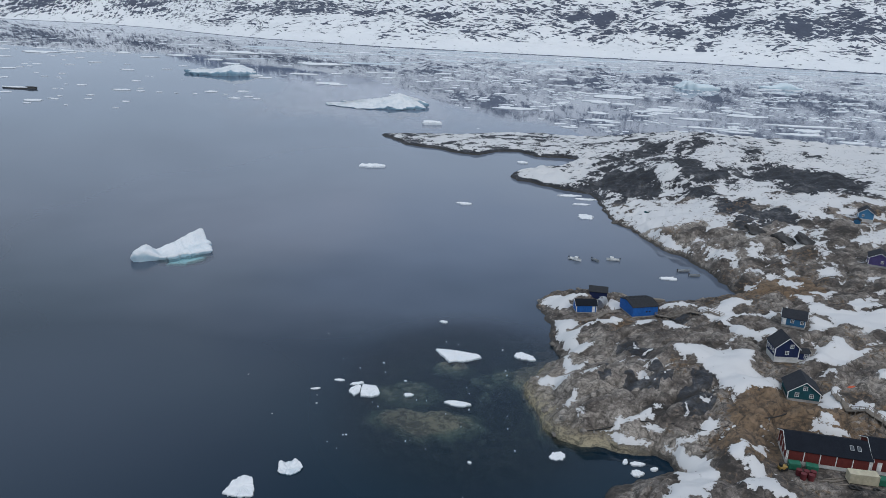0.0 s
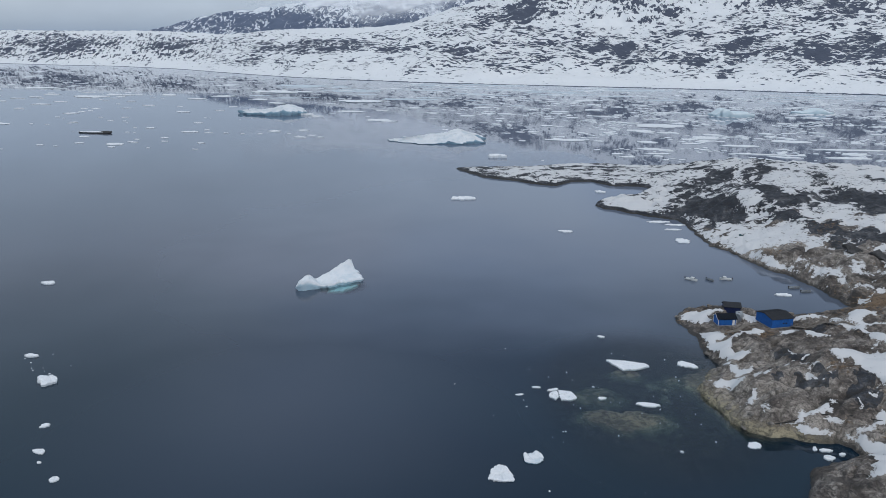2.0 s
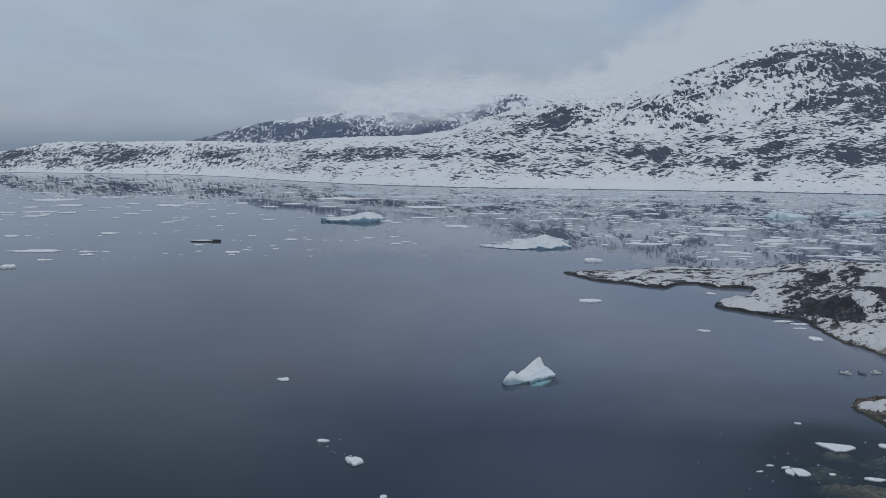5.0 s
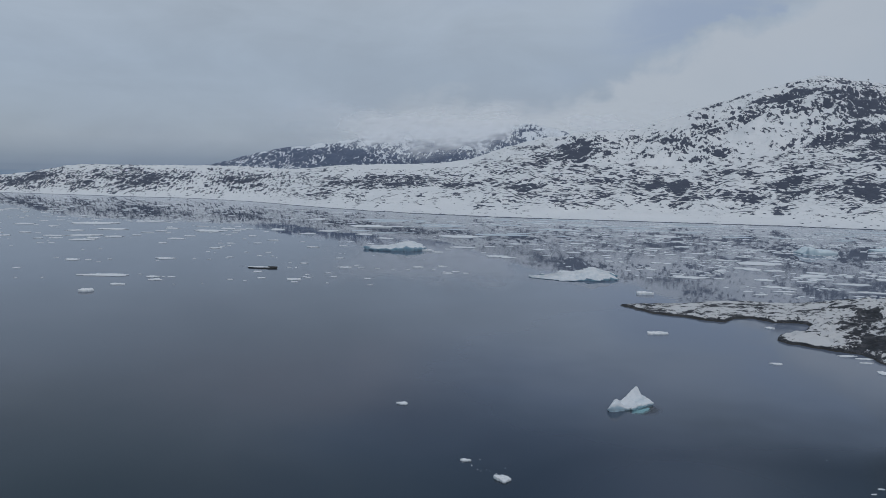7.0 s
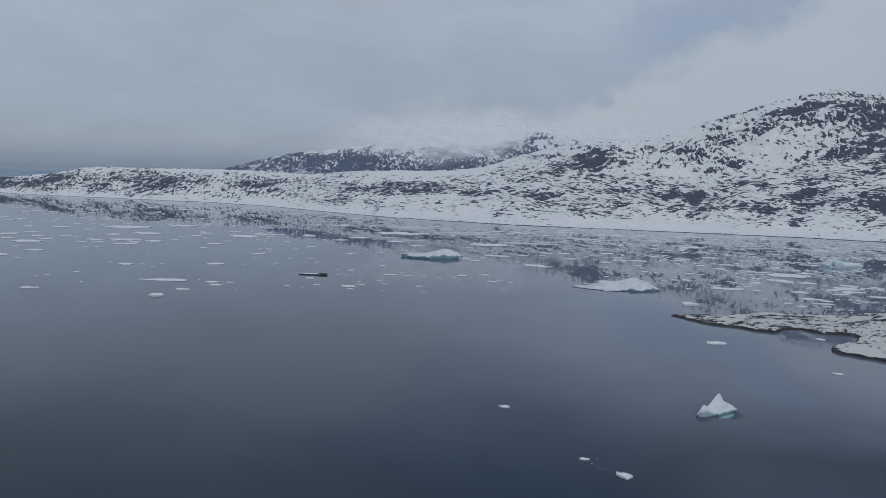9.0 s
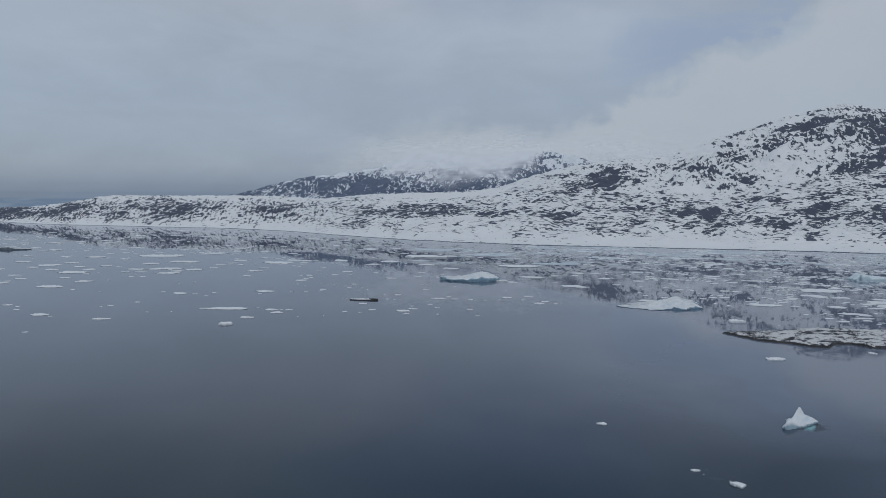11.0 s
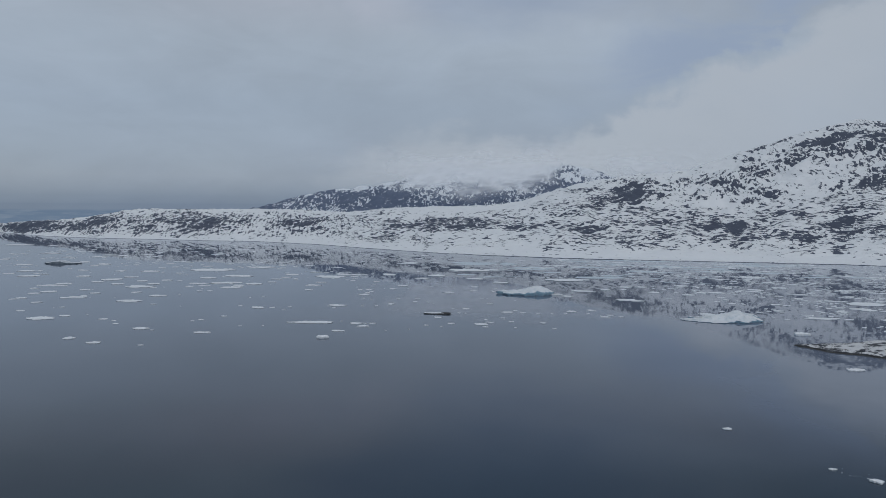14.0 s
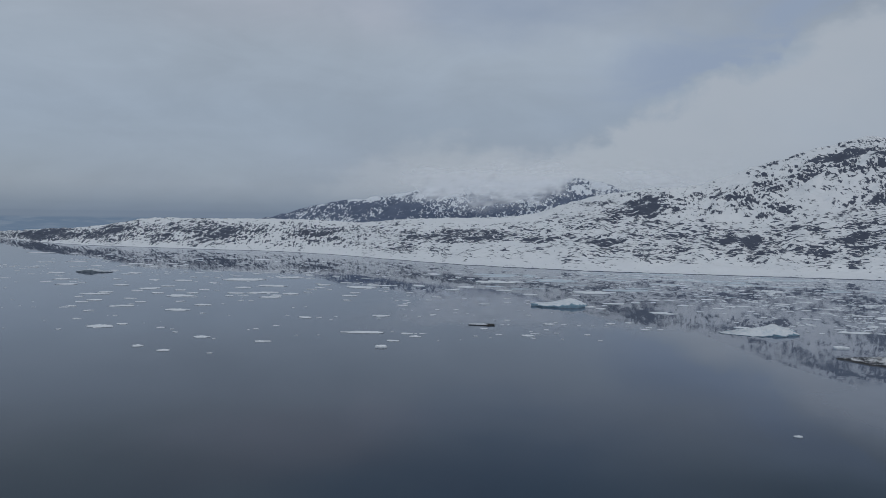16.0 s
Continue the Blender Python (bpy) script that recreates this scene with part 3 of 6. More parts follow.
FIELDS += [[(67.3, 237.3), (68.8, 238.4), (72.9, 237.6), (78.3, 237.2), (78.8, 234.4), (73.4, 235.8), (69.8, 235.9), (67.9, 235.6)], [(78.8, 231.9), (81, 231.4), (81.2, 224.4), (78, 224.8), (78.1, 230.2)], [(51.2, 192.2), (54, 194.2), (56.1, 194.9), (55.6, 193.3), (53.6, 192.3), (51.5, 192)], [(51.3, 200.4), (52.9, 201.5), (52, 194.7), (50.1, 193.1)], [(48.7, 191.3), (51.2, 192.2), (50.1, 190.2), (49, 191)], [(44.4, 185.9), (46.5, 188.5), (46.5, 186.6), (44.9, 185.4)], [(53.8, 186.5), (54.2, 186.5), (54.8, 183.6), (53.8, 183.1)], [(49.9, 179.2), (50.8, 179.3), (51, 176.2), (52, 175), (52.2, 174.2), (50.7, 175.5), (49.8, 176.4)]]
FIELDS += [[(54.3, 177.6), (55.4, 178.5), (55.8, 177.5), (54.5, 175.9)], [(35.3, 182), (36.7, 179.2), (38.7, 180.5), (38.3, 178.1), (36.2, 178)], [(60.1, 190.5), (63.2, 191.5), (70.3, 196), (76.9, 195.5), (78.3, 192.8), (80.8, 191.4), (82.7, 189.6), (80.7, 188.6), (78.7, 185), (79.6, 183), (81.6, 182.3), (80.5, 178.5), (82.9, 178.3), (86.4, 179.8), (85.3, 178.4), (81, 172), (82.6, 172.7), (77.3, 171.5), (71.8, 170.1), (69.8, 166.5), (68.6, 167.8), (69.9, 170), (67.4, 172), (67.6, 174.7), (67.6, 176.3), (66.3, 180.8), (64.8, 184.9), (62.9, 187.3), (61.5, 185.5), (61.2, 187.9)]]
FIELDS += [[(61.1, 168.6), (63.5, 169.9), (65.3, 169.1), (63.9, 167.2), (62.3, 166.6), (61.6, 167.5)], [(57.3, 155.5), (59.7, 159.8), (61.6, 161.4), (63.1, 162.2), (64.5, 161.1), (64.2, 159.1), (61.8, 157.4), (60.1, 156.7), (58.1, 156.2)], [(37.7, 161.2), (39.8, 161.7), (43.1, 162.6), (47.3, 164.1), (50.3, 165.4), (52.8, 167.5), (52.3, 166.8), (49.8, 164.3), (48.5, 163.2), (51.2, 163.8), (49.5, 161.9), (48.3, 161.4), (46, 162), (42.9, 161.1), (40.3, 160.4)], [(53.8, 156.2), (55.8, 156.7), (58.7, 156.3), (56.7, 155), (54, 155.2)], [(46.5, 160.3), (48.3, 161), (50.7, 159.8), (48.8, 159.2), (47.5, 159.3)]]
FIELDS += [[(57, 165.6), (57.8, 165.3), (57.7, 162.7), (56.3, 160.8), (56.5, 163.4)], [(28.6, 171.2), (29.4, 170), (31.5, 173.4), (32.3, 173.8), (32.3, 172.4), (30.3, 168.8), (29.1, 169)], [(31.4, 165.8), (32.7, 167.2), (32.7, 165.1), (33.2, 163.8), (32, 163.3), (31.5, 165.3)]]
FIELDS += [[(37.6, 159.6), (39, 159.8), (42.6, 158.1), (45.3, 157.9), (49.3, 157.6), (53.6, 154.6), (55, 153), (58.2, 148.6), (58.6, 139.7), (55, 134.1), (52.9, 131.7), (52.8, 127.7), (41.1, 128.1), (43.1, 130.1), (45.6, 131.5), (46.2, 134.1), (48.8, 135.3), (49.5, 139.7), (52.2, 151), (51.4, 154.5), (50.8, 155.6), (49, 156.9), (45.2, 156.3), (41.3, 156.5), (39.4, 157.5)]]
FIELDS += [[(62.3, 149.1), (64.4, 150.1), (68.4, 151.8), (65.7, 146.5), (64.9, 144.9), (67.7, 146.5), (69, 144.8), (69.5, 142.5), (70, 140.6), (70.8, 138.2), (73.5, 135.2), (71.9, 134), (68.3, 133.6), (66.1, 133.9), (64.4, 135.4), (62.2, 135.8), (60.8, 138.4), (67.1, 140.8), (65.4, 141.5), (64.8, 143.8), (62.8, 145), (62, 146.3)], [(68.5, 150.5), (70.7, 152.8), (73.3, 154.5), (72.1, 151.7), (72.1, 150.1), (70, 149.2), (68.7, 149.3)], [(85, 160.7), (87.3, 161.3), (86.8, 161.9), (91.4, 160.8), (93.2, 160.1), (94.4, 159.4), (94, 158.6), (89.7, 159.1)]]
FIELDS += [[(88.7, 163.3), (90.1, 163.7), (91.7, 161.7), (93.1, 160.5), (90.3, 161.3), (88.6, 161.9)], [(93.6, 174.6), (95.9, 176.2), (98, 176.8), (99.3, 176.5), (97.3, 171.6), (97.3, 170), (94.7, 168.5), (92, 166.9), (91.6, 170)], [(98.5, 170.5), (102.2, 172), (104.8, 171.6), (103.1, 167.4), (102.2, 165.8), (100.7, 167), (98.4, 167.9)], [(102.3, 165.3), (105.2, 166.1), (105.6, 163.7), (103.4, 161.9), (103.1, 163.4)]]
FIELDS += [[(77.6, 229.6), (82.1, 228.9), (85.9, 232.7), (88.7, 241.1), (93.5, 241.6), (100.2, 244.3), (96.7, 234.3), (92.1, 232.1), (88.3, 228.7), (90.3, 222.2), (105, 230.2), (102.6, 224.9), (90.1, 221.6), (85.2, 219.6), (83.1, 215.6), (83.9, 212.8), (85.4, 207.9), (88, 204.1), (87.7, 199.8), (85.5, 200.7), (82.6, 204.3), (79, 200.2), (77.4, 200), (81.9, 204.5), (81, 211.6), (79.4, 217.2), (77, 222.9)], [(88.1, 204.5), (92.1, 208.1), (94.2, 206.7), (90.9, 200.7), (88.2, 202.2)]]
FIELDS += [[(116.4, 251.6), (118.6, 247.9), (120.3, 243.4), (118.2, 236), (119.3, 232.5), (126.3, 231.8), (140.2, 235.1), (142.8, 232.1), (129.8, 215.5), (126.2, 216.9), (121.4, 217.7), (119.8, 218), (115.4, 217.4), (106.9, 211.6), (107.3, 215.6), (110.9, 222.5), (116.1, 219.1), (116.7, 226.4), (113.5, 227.4), (111.8, 227.9), (116.4, 236.3), (115.1, 239.9)], [(122.4, 252.5), (126.3, 252.4), (133.4, 255.9), (131.5, 251.7), (123.6, 244.7), (120.8, 246.6)], [(131.6, 243.1), (136.8, 245.9), (139.3, 243.4), (139.1, 235.9), (131.8, 235.6), (128.4, 236.5)]]
FIELDS += [[(100.8, 208.3), (100.2, 201.7), (102, 201), (102.7, 198.2), (105.8, 198.5), (110.4, 206.3), (111.3, 203.3), (111.6, 200.2), (114.5, 199.7), (118.9, 200.9), (117.1, 198.2), (110.2, 193.6), (105.3, 187.5), (102, 189.3), (100.3, 188.1), (97.4, 189.1), (94.3, 188.5), (95.3, 192.9), (99.4, 190.7), (101.3, 198.3)], [(96.2, 181.4), (99.2, 184.8), (101.2, 185.9), (100.1, 181.6), (100.5, 180.7), (99.4, 179.8), (99.4, 181.6), (99.3, 183.4), (96.9, 180.6)], [(111.5, 183.8), (112.9, 185.4), (116.5, 186.5), (112.5, 181), (110.3, 179.9)]]
FIELDS += [[(108, 437), (110, 437), (119, 427), (118, 417), (113, 411), (108, 416), (111, 407), (112, 394), (109, 393), (105, 394), (106, 407), (107, 418)], [(108, 377), (121, 381), (123, 361), (118, 349), (124, 339), (139, 349), (151, 357), (150, 354), (137, 346), (124, 337), (115, 334), (112, 340), (106, 336), (94, 339), (87, 355), (85, 368), (97, 376)]]
FIELDS += [[(153, 368), (170, 385), (175, 376), (186, 384), (208, 417), (200, 400), (179, 376), (191, 375), (213, 380), (216, 374), (193, 366), (176, 359), (162, 345), (153, 333), (150, 334), (154, 347), (151, 358)], [(142, 396), (153, 411), (165, 419), (165, 401), (154, 380), (141, 369), (141, 384)], [(156, 523), (174, 547), (182, 522), (181, 494), (160, 462), (136, 419), (131, 422), (144, 501)]]
FIELDS += [[(214, 514), (223, 491), (308, 566), (269, 470), (234, 403), (207, 391), (232, 437), (219, 450), (213, 466), (201, 471), (186, 477), (185, 497)], [(143, 324), (147, 327), (149, 321), (147, 314), (141, 303), (141, 310), (140, 315)], [(155, 324), (158, 327), (153, 312), (150, 303), (149, 296), (145, 292), (145, 299), (149, 311)], [(124, 322), (134, 343), (136, 339), (129, 326), (124, 314), (122, 315)], [(117, 302), (122, 306), (125, 304), (120, 290), (116, 291), (117, 296)]]
FIELDS += [[(83, 338), (88, 335), (91, 326), (94, 319), (99, 309), (96, 310), (93, 315), (89, 320), (85, 331)], [(129, 301), (131, 295), (130, 286), (127, 287), (127, 292)], [(139, 281), (145, 283), (143, 272), (138, 271), (136, 273)], [(112, 280), (115, 283), (115, 276), (112, 274)], [(138, 324), (141, 326), (138, 314), (135, 312)], [(119, 274), (122, 271), (125, 264), (118.8, 258), (118, 268)], [(171, 320), (186, 327), (187, 319), (179, 312), (168, 308), (164, 307)]]
FIELDS += [[(103, 306), (108, 302), (114, 302), (110, 290), (106, 293), (104, 299)], [(75, 395), (77, 381), (79, 368), (80, 357), (76, 361), (74, 375)]]
# slabs of bare dark rock on the hill
SLABS = [(63, 172, 9, 4, 70), (50, 176, 8, 3.5, 60), (72, 226, 7, 3, 20), (52, 196, 8, 3, 80), (40, 180, 4, 2.4, 60), (131, 338, 17, 8, 66)]
# and the large ones by their outlines
CRAGS = [[(75, 432), (87, 458), (105, 432), (107, 410), (104, 401), (88, 403), (74, 421)], [(141, 516), (134, 433), (132, 417), (119, 415), (117, 425)], [(174, 424), (197, 461), (215, 462), (230, 433), (208, 393), (208, 418), (177, 381), (168, 388)], [(146, 410), (191, 472), (204, 462), (192, 448), (165, 421)], [(119, 367), (129, 374), (143, 364), (131, 351), (125, 349), (118, 354)], [(115, 404), (128, 389), (140, 379), (122, 378), (115, 388)], [(145, 544), (175, 563), (169, 531), (146, 502), (142, 523)]]
CRAGS += [[(137, 348), (154, 352), (151, 332), (140, 333), (134, 342)], [(118, 389), (131, 418), (147, 422), (143, 410), (129, 403)], [(124, 559), (145, 553), (137, 527), (108, 495)]]


def patch(x, y, table):
    """How near a place lies to the middle of a patch: 1 in the middle, 0 at its rim."""
    out = np.full(x.shape, -9.0)
    for dx, dy, da, db, turn in table:
        c, s = math.cos(radians(turn)), math.sin(radians(turn))
        out = np.maximum(out, 1 - np.hypot(((x - dx) * c + (y - dy) * s) / da, (-(x - dx) * s + (y - dy) * c) / db))
    return out


def ground_height(x, y, detail=True):
    """Height of the near land and the bottom round it, with its distance from the sea."""
    x, y = np.asarray(x, float), np.asarray(y, float)
    sd = inside(x, y, COAST)
    sd = sd + 1.6 * fbm(x / 9, y / 9, 3, seed=3) * (detail is True)
    num, den = 0.0, 1e-9
    for hx, hy, hz in HEIGHTS:
        w = 1 / (((x - hx) ** 2 + (y - hy) ** 2) / 400 + 0.25) ** 1.7
        num, den = num + w * hz, den + w
    base = num / den
    low = step(y, 520, 560) * step(150 - x, 0, 60)
    rise = (1 - np.exp(-np.maximum(sd, 0) / (7 + 6 * step(y, 300, 400))))
    h = base * rise * (1 - 0.45 * low)
    if detail:
        rough = np.minimum(1, np.maximum(sd, 0) / 7) * (1 - 0.6 * low)
        turn_x, turn_y = 0.8 * x + 0.6 * y, -0.6 * x + 0.8 * y
        big = ridged(turn_x / 34, turn_y / 15, 3, seed=11) - 0.5
        lumps = np.abs(grain(turn_x / 13, turn_y / 8, 17)) + 0.5 * np.abs(grain(turn_x / 5.5, turn_y / 3.6, 18)) + 0.12 * np.abs(grain(x / 2.4, y / 2.0, 19)) - 0.5
        bx, by = turn_x + 1.6 * grain(x / 6, y / 6, 14), turn_y + 1.6 * grain(x / 6, y / 6, 15)
        blocks = 2.4 * np.minimum(cells(bx / 7.0, by / 4.0, 1), 0.32) + 1.2 * np.minimum(cells(bx / 3.2, by / 2.1, 2), 0.35) - 0.7
        whale = np.sqrt(np.maximum(cells(bx / 21, by / 11, 4), 0.0)) - 0.45
        h = h + rough * (0.8 * big + 3.2 * whale + 1.3 * lumps + 0.9 * blocks * (0.45 + 0.55 * step(y, 340, 300)))
    h = h + (0.35 + 1.0 * step(y, 400, 440)) * step(sd, -0.4, 0.8)
    for px, py, pz, pr in PADS:
        w = step(np.hypot(x - px, y - py), pr * 1.7, pr * 0.8)
        h = h * (1 - w) + pz * w
    under = -0.25 + np.minimum(sd, 0) * (0.20 + 1.6 * step(y, 192, 182) * step(x, 10, 16) + 0.25 * step(y, 262, 275))
    if detail:
        under = under + np.minimum(1, -np.minimum(sd, 0) / 4) * (0.9 * fbm(x / 6, y / 6, 3, seed=24) + 0.6 * (0.4 - np.abs(grain(x / 3, y / 2.6, 28))))
    under = np.minimum(under, -0.3)
    reef = -0.22 - 4.0 * np.maximum(0, np.hypot((x + 6.5) / 13.5, (y - 168 + 2.2 * np.exp(-((x + 7) / 4.0) ** 2)) / 6.6) - 0.6)
    reef = np.maximum(reef, -1.0 - 5.0 * np.maximum(0, np.hypot((x - 0.5) / 9, (y - 199) / 6) - 0.4))
    reef = np.maximum(reef, -1.5 - 4.0 * np.maximum(0, np.hypot((x + 12) / 16, (y - 183) / 10) - 0.4))
    if detail:
        reef = reef + 1.2 * (np.minimum(cells((x + 0.4 * y) / 4.6, y / 3.8, 5), 0.4) - 0.25) + 0.45 * fbm(x / 6, y / 6, 3, seed=23) + 0.5 * (0.4 - np.abs(grain(x / 2.6, y / 2.2, 27))) + 0.12 * fbm(x / 1.1, y / 1.1, 2, seed=29)
    under = np.maximum(np.maximum(under, np.where(reef > -0.2, -0.2 + 0.25 * (reef + 0.2), reef)), -13)
    return np.where(sd > -0.0, np.maximum(h, under), under), sd


gx = spread(-90, 780, (18, 112, 0.6), (112, 200, 1.3), (-26, 18, 0.7), (200, 340, 2.2), (-90, -30, 2.0), coarse=7.0)
gy = spread(-170, 670, (132, 262, 0.6), (262, 440, 1.3), (440, 650, 1.6), (100, 132, 2), coarse=6.0)
X, Y = np.meshgrid(gx, gy)
Z, SD = ground_height(X, Y)
north = step(Y, 300, 360)
lower = Z - (np.roll(Z, 5, 0) + np.roll(Z, -5, 0) + np.roll(Z, 5, 1) + np.roll(Z, -5, 1)) / 4
snow = 0.30 + 0.14 * north + 0.20 * fbm(X / 20, Y / 24, 3, seed=31) + 0.15 * fbm(X / 7, Y / 8, 4, 0.6, seed=37)
snow = snow + 0.12 * north * fbm(X / 30, Y / 9, 3, 0.6, seed=39)
snow = snow - np.clip(lower, -0.8, 0.8) * (0.22 - 0.10 * north)
snow = snow - 0.02 * step(Y, 540, 575) * step(150 - X, 0, 60) + 0.22 * step(np.hypot((X - 52) / 34, (Y - 470) / 40), 1.2, 0.6)
snow = snow + 0.16 * step(X, 190, 290) * step(Y, 400, 480) + 0.13 * step(Y, 480, 540) + 0.08 * step(Y, 330, 350) * step(Y, 420, 380)
ragged_rim = 0.30 * fbm(X / 9, Y / 9, 3, 0.6, seed=41)
WX = X + 4.5 * fbm(X / 11, Y / 11, 4, 0.6, seed=43)
WY = Y + 4.5 * fbm(X / 11, Y / 11, 4, 0.6, seed=47)
drift = patch(WX, WY, DRIFTS) + 0.10
loose = 0.7 + 2.3 * step(Y, 240, 340)
BX, BY = X + loose * fbm(X / 4, Y / 4, 4, 0.65, seed=44), Y + loose * fbm(X / 4, Y / 4, 4, 0.65, seed=48)


def outlined(outline, reach, cap):
    """How far within an outline each place of the land lies, in parts of a reach."""
    ox, oy = [p for p, _ in outline], [q for _, q in outline]
    near = (X > min(ox) - 9) & (X < max(ox) + 9) & (Y > min(oy) - 9) & (Y < max(oy) + 9)
    out = np.full(X.shape, -9.0)
    out[near] = np.minimum(inside(BX[near], BY[near], outline) / reach, cap)
    return out


for outline in FIELDS:
    drift = np.maximum(drift, outlined(outline, 2.6 + 4.0 * (outline[0][1] > 260), 0.32 - 0.13 * (outline[0][1] > 260)))
crag = np.full(X.shape, -9.0)
for outline in CRAGS:
    crag = np.maximum(crag, outlined(outline, 5.0, 1.0))
smooth_z = Z.copy()
for _ in range(10):
    smooth_z = (smooth_z + np.roll(smooth_z, 1, 0) + np.roll(smooth_z, -1, 0) + np.roll(smooth_z, 1, 1) + np.roll(smooth_z, -1, 1)) / 5
bedded = step(drift, -0.02, 0.3) * 0.85 * (SD > 2)
Z = Z * (1 - bedded) + (smooth_z + 0.12) * bedded
known = step(Y, 270, 258) * step(X, 14, 20) * step(X, 132, 118)
snow = snow - 0.10 * known - 0.03 * (1 - north) + 0.01 * north
snow = np.maximum(snow, 0.50 + 0.42 * np.maximum(drift, -1.0))
slab = np.maximum(step(patch(WX, WY, SLABS) + ragged_rim, -0.1, 0.25), step(crag + 0.4 * ragged_rim, -0.15, 0.1))
snow = snow - 0.24 * slab * (drift < 0.05)
snow = np.where(SD < 0.5, -0.2, snow) * step(SD, 0.2, 1.3 + 0.7 * step(Y, 380, 430))
Z = Z + 0.32 * step(snow, 0.46, 0.60)
moss = 0.32 + 0.26 * fbm(X / 30, Y / 24, 3, seed=53) + 0.46 * step(np.hypot((X - 79) / 19, (Y - 164) / 13), 1.3, 0.4) + 0.35 * step(np.hypot((X - 66) / 9, (Y - 152) / 7), 1.3, 0.4) + 0.55 * step(np.hypot((X - 115) / 18, (Y - 258) / 15), 1.2, 0.4) - 0.22 * step(np.hypot((X - 38) / 18, (Y - 185) / 36), 1.2, 0.5)
moss = moss - 0.6 * step(Y, 365, 400) - 0.08 * step(np.hypot((X - 140) / 40, (Y - 320) / 40), 1.2, 0.4)
slab_rock = np.clip(0.20 + 0.75 * slab + 0.55 * step(Y, 360, 410), 0, 1)
pale = step(np.hypot((X - 35) / 17, (Y - 182) / 34), 1.25, 0.5) + 0.7 * step(np.hypot((X - 78) / 34, (Y - 162) / 14), 1.2, 0.5) + 0.6 * step(np.hypot((X - 105) / 26, (Y - 200) / 24), 1.3, 0.5) + 0.8 * step(np.hypot((X - 110) / 40, (Y - 330) / 42), 1.2, 0.5)
pale = np.clip(pale + 0.35 * fbm(X / 14, Y / 10, 3, 0.6, seed=57), 0, 1)
ochre = step(np.hypot((X - 26) / 26, (Y - 172) / 30), 1.2, 0.6) + 0.8 * step(np.hypot((X + 5) / 22, (Y - 178) / 34), 1.3, 0.8)
tx, ty = 0.8 * X + 0.6 * Y, -0.6 * X + 0.8 * Y
tx, ty = tx + 1.6 * grain(X / 6, Y / 6, 14), ty + 1.6 * grain(X / 6, Y / 6, 15)
joints = np.maximum(step(cells(tx / 7.0, ty / 4.0, 1), 0.16, 0.03), 0.8 * step(cells(tx / 3.2, ty / 2.1, 2), 0.20, 0.04)) * step(Y, 345, 320)
land = tagged(sheet("ground", X, Y, Z, near_mat, snow=snow, moss=moss, slab=slab_rock, ochre=np.clip(ochre, 0, 1), joint=joints, pale=pale), "grey-brown coastal rock with melting snow and brown turf", "rocky ground", kind="structure")

# ---- the far shore with its mountain ----
SHORE = [(-3600, 3900), (-3000, 3420), (-2720, 3190), (-2530, 3060), (-2310, 2940), (-2150, 2890), (-1950, 2850), (-1657, 2770), (-1408, 2730), (-1114, 2560), (-825, 2290), (-606, 2110), (-421, 2010), (-257, 1940),
         (-105, 1895), (42, 1880), (312, 1835), (505, 1795), (750, 1710), (1000, 1640), (1500, 1560), (2300, 1500)]
# skyline: x, distance north, height
CREST = [(-3600, 3980, 20), (-3000, 3480, 46), (-2780, 3380, 63), (-2660, 3350, 66), (-2540, 3340, 76), (-2427, 3330, 92), (-2210, 3300, 124), (-1900, 3260, 126), (-1610, 3220, 128), (-1356, 3160, 127), (-1112, 3100, 116),
         (-901, 3050, 138), (-699, 3000, 146), (-458, 2950, 152), (-317, 2900, 170), (-205, 2850, 208), (-96, 2800, 240), (90, 2750, 272), (312, 2720, 286),
         (511, 2720, 362), (706, 2720, 420), (861, 2720, 464), (937, 2720, 484), (1073, 2740, 472), (1224, 2760, 456), (1500, 2780, 480), (2300, 2800, 400)]


def along(table, x, k):
    return np.interp(x, [r[0] for r in table], [r[k] for r in table])


def slope(x, t):
    """Height of the mountain side: t goes from 0 at the shore to 1 on the skyline and on behind it."""
    top = along(CREST, x, 2)
    big = step(top, 170, 330)
    foot = np.interp(t, [0, 0.12, 0.3, 0.5, 0.75, 1.0, 1.25, 1.6], [0, 0.03, 0.14, 0.34, 0.72, 1.0, 0.92, 0.5])
    gentle = np.interp(t, [0, 0.10, 0.3, 0.55, 0.8, 1.0, 1.3, 1.6], [0, 0.05, 0.30, 0.66, 0.90, 1.0, 0.97, 0.6])
    return top * (big * foot + (1 - big) * gentle), top


cols = np.concatenate([np.linspace(-3600, -2600, 90), np.linspace(-2590, 1300, 460), np.linspace(1310, 2300, 60)])
rows_t = np.concatenate([np.linspace(-0.06, 0, 4), np.linspace(0.006, 1.02, 150), np.linspace(1.05, 1.6, 14)])
X, TT = np.meshgrid(cols, rows_t)
near_y, far_y = along(SHORE, X, 1), along(CREST, X, 1)
Y = near_y + TT * (far_y - near_y) + 10 * fbm(X / 60, X * 0 + 3.3, 3, seed=61) * step(1 - TT, 0.5, 1)
Z, TOP = slope(X, np.maximum(TT, 0))
amp = step(TT, 0.03, 0.25) * (1 - 0.80 * step(TT, 0.82, 1.0))
gully = ridged(X / 420, Y / 300, 3, seed=71) - 0.4
knolls = ridged((X + 0.5 * Y) / 130, (Y - 0.3 * X) / 75, 4, seed=77) - 0.5
fine = ridged(X / 44, Y / 26, 3, seed=83) - 0.5
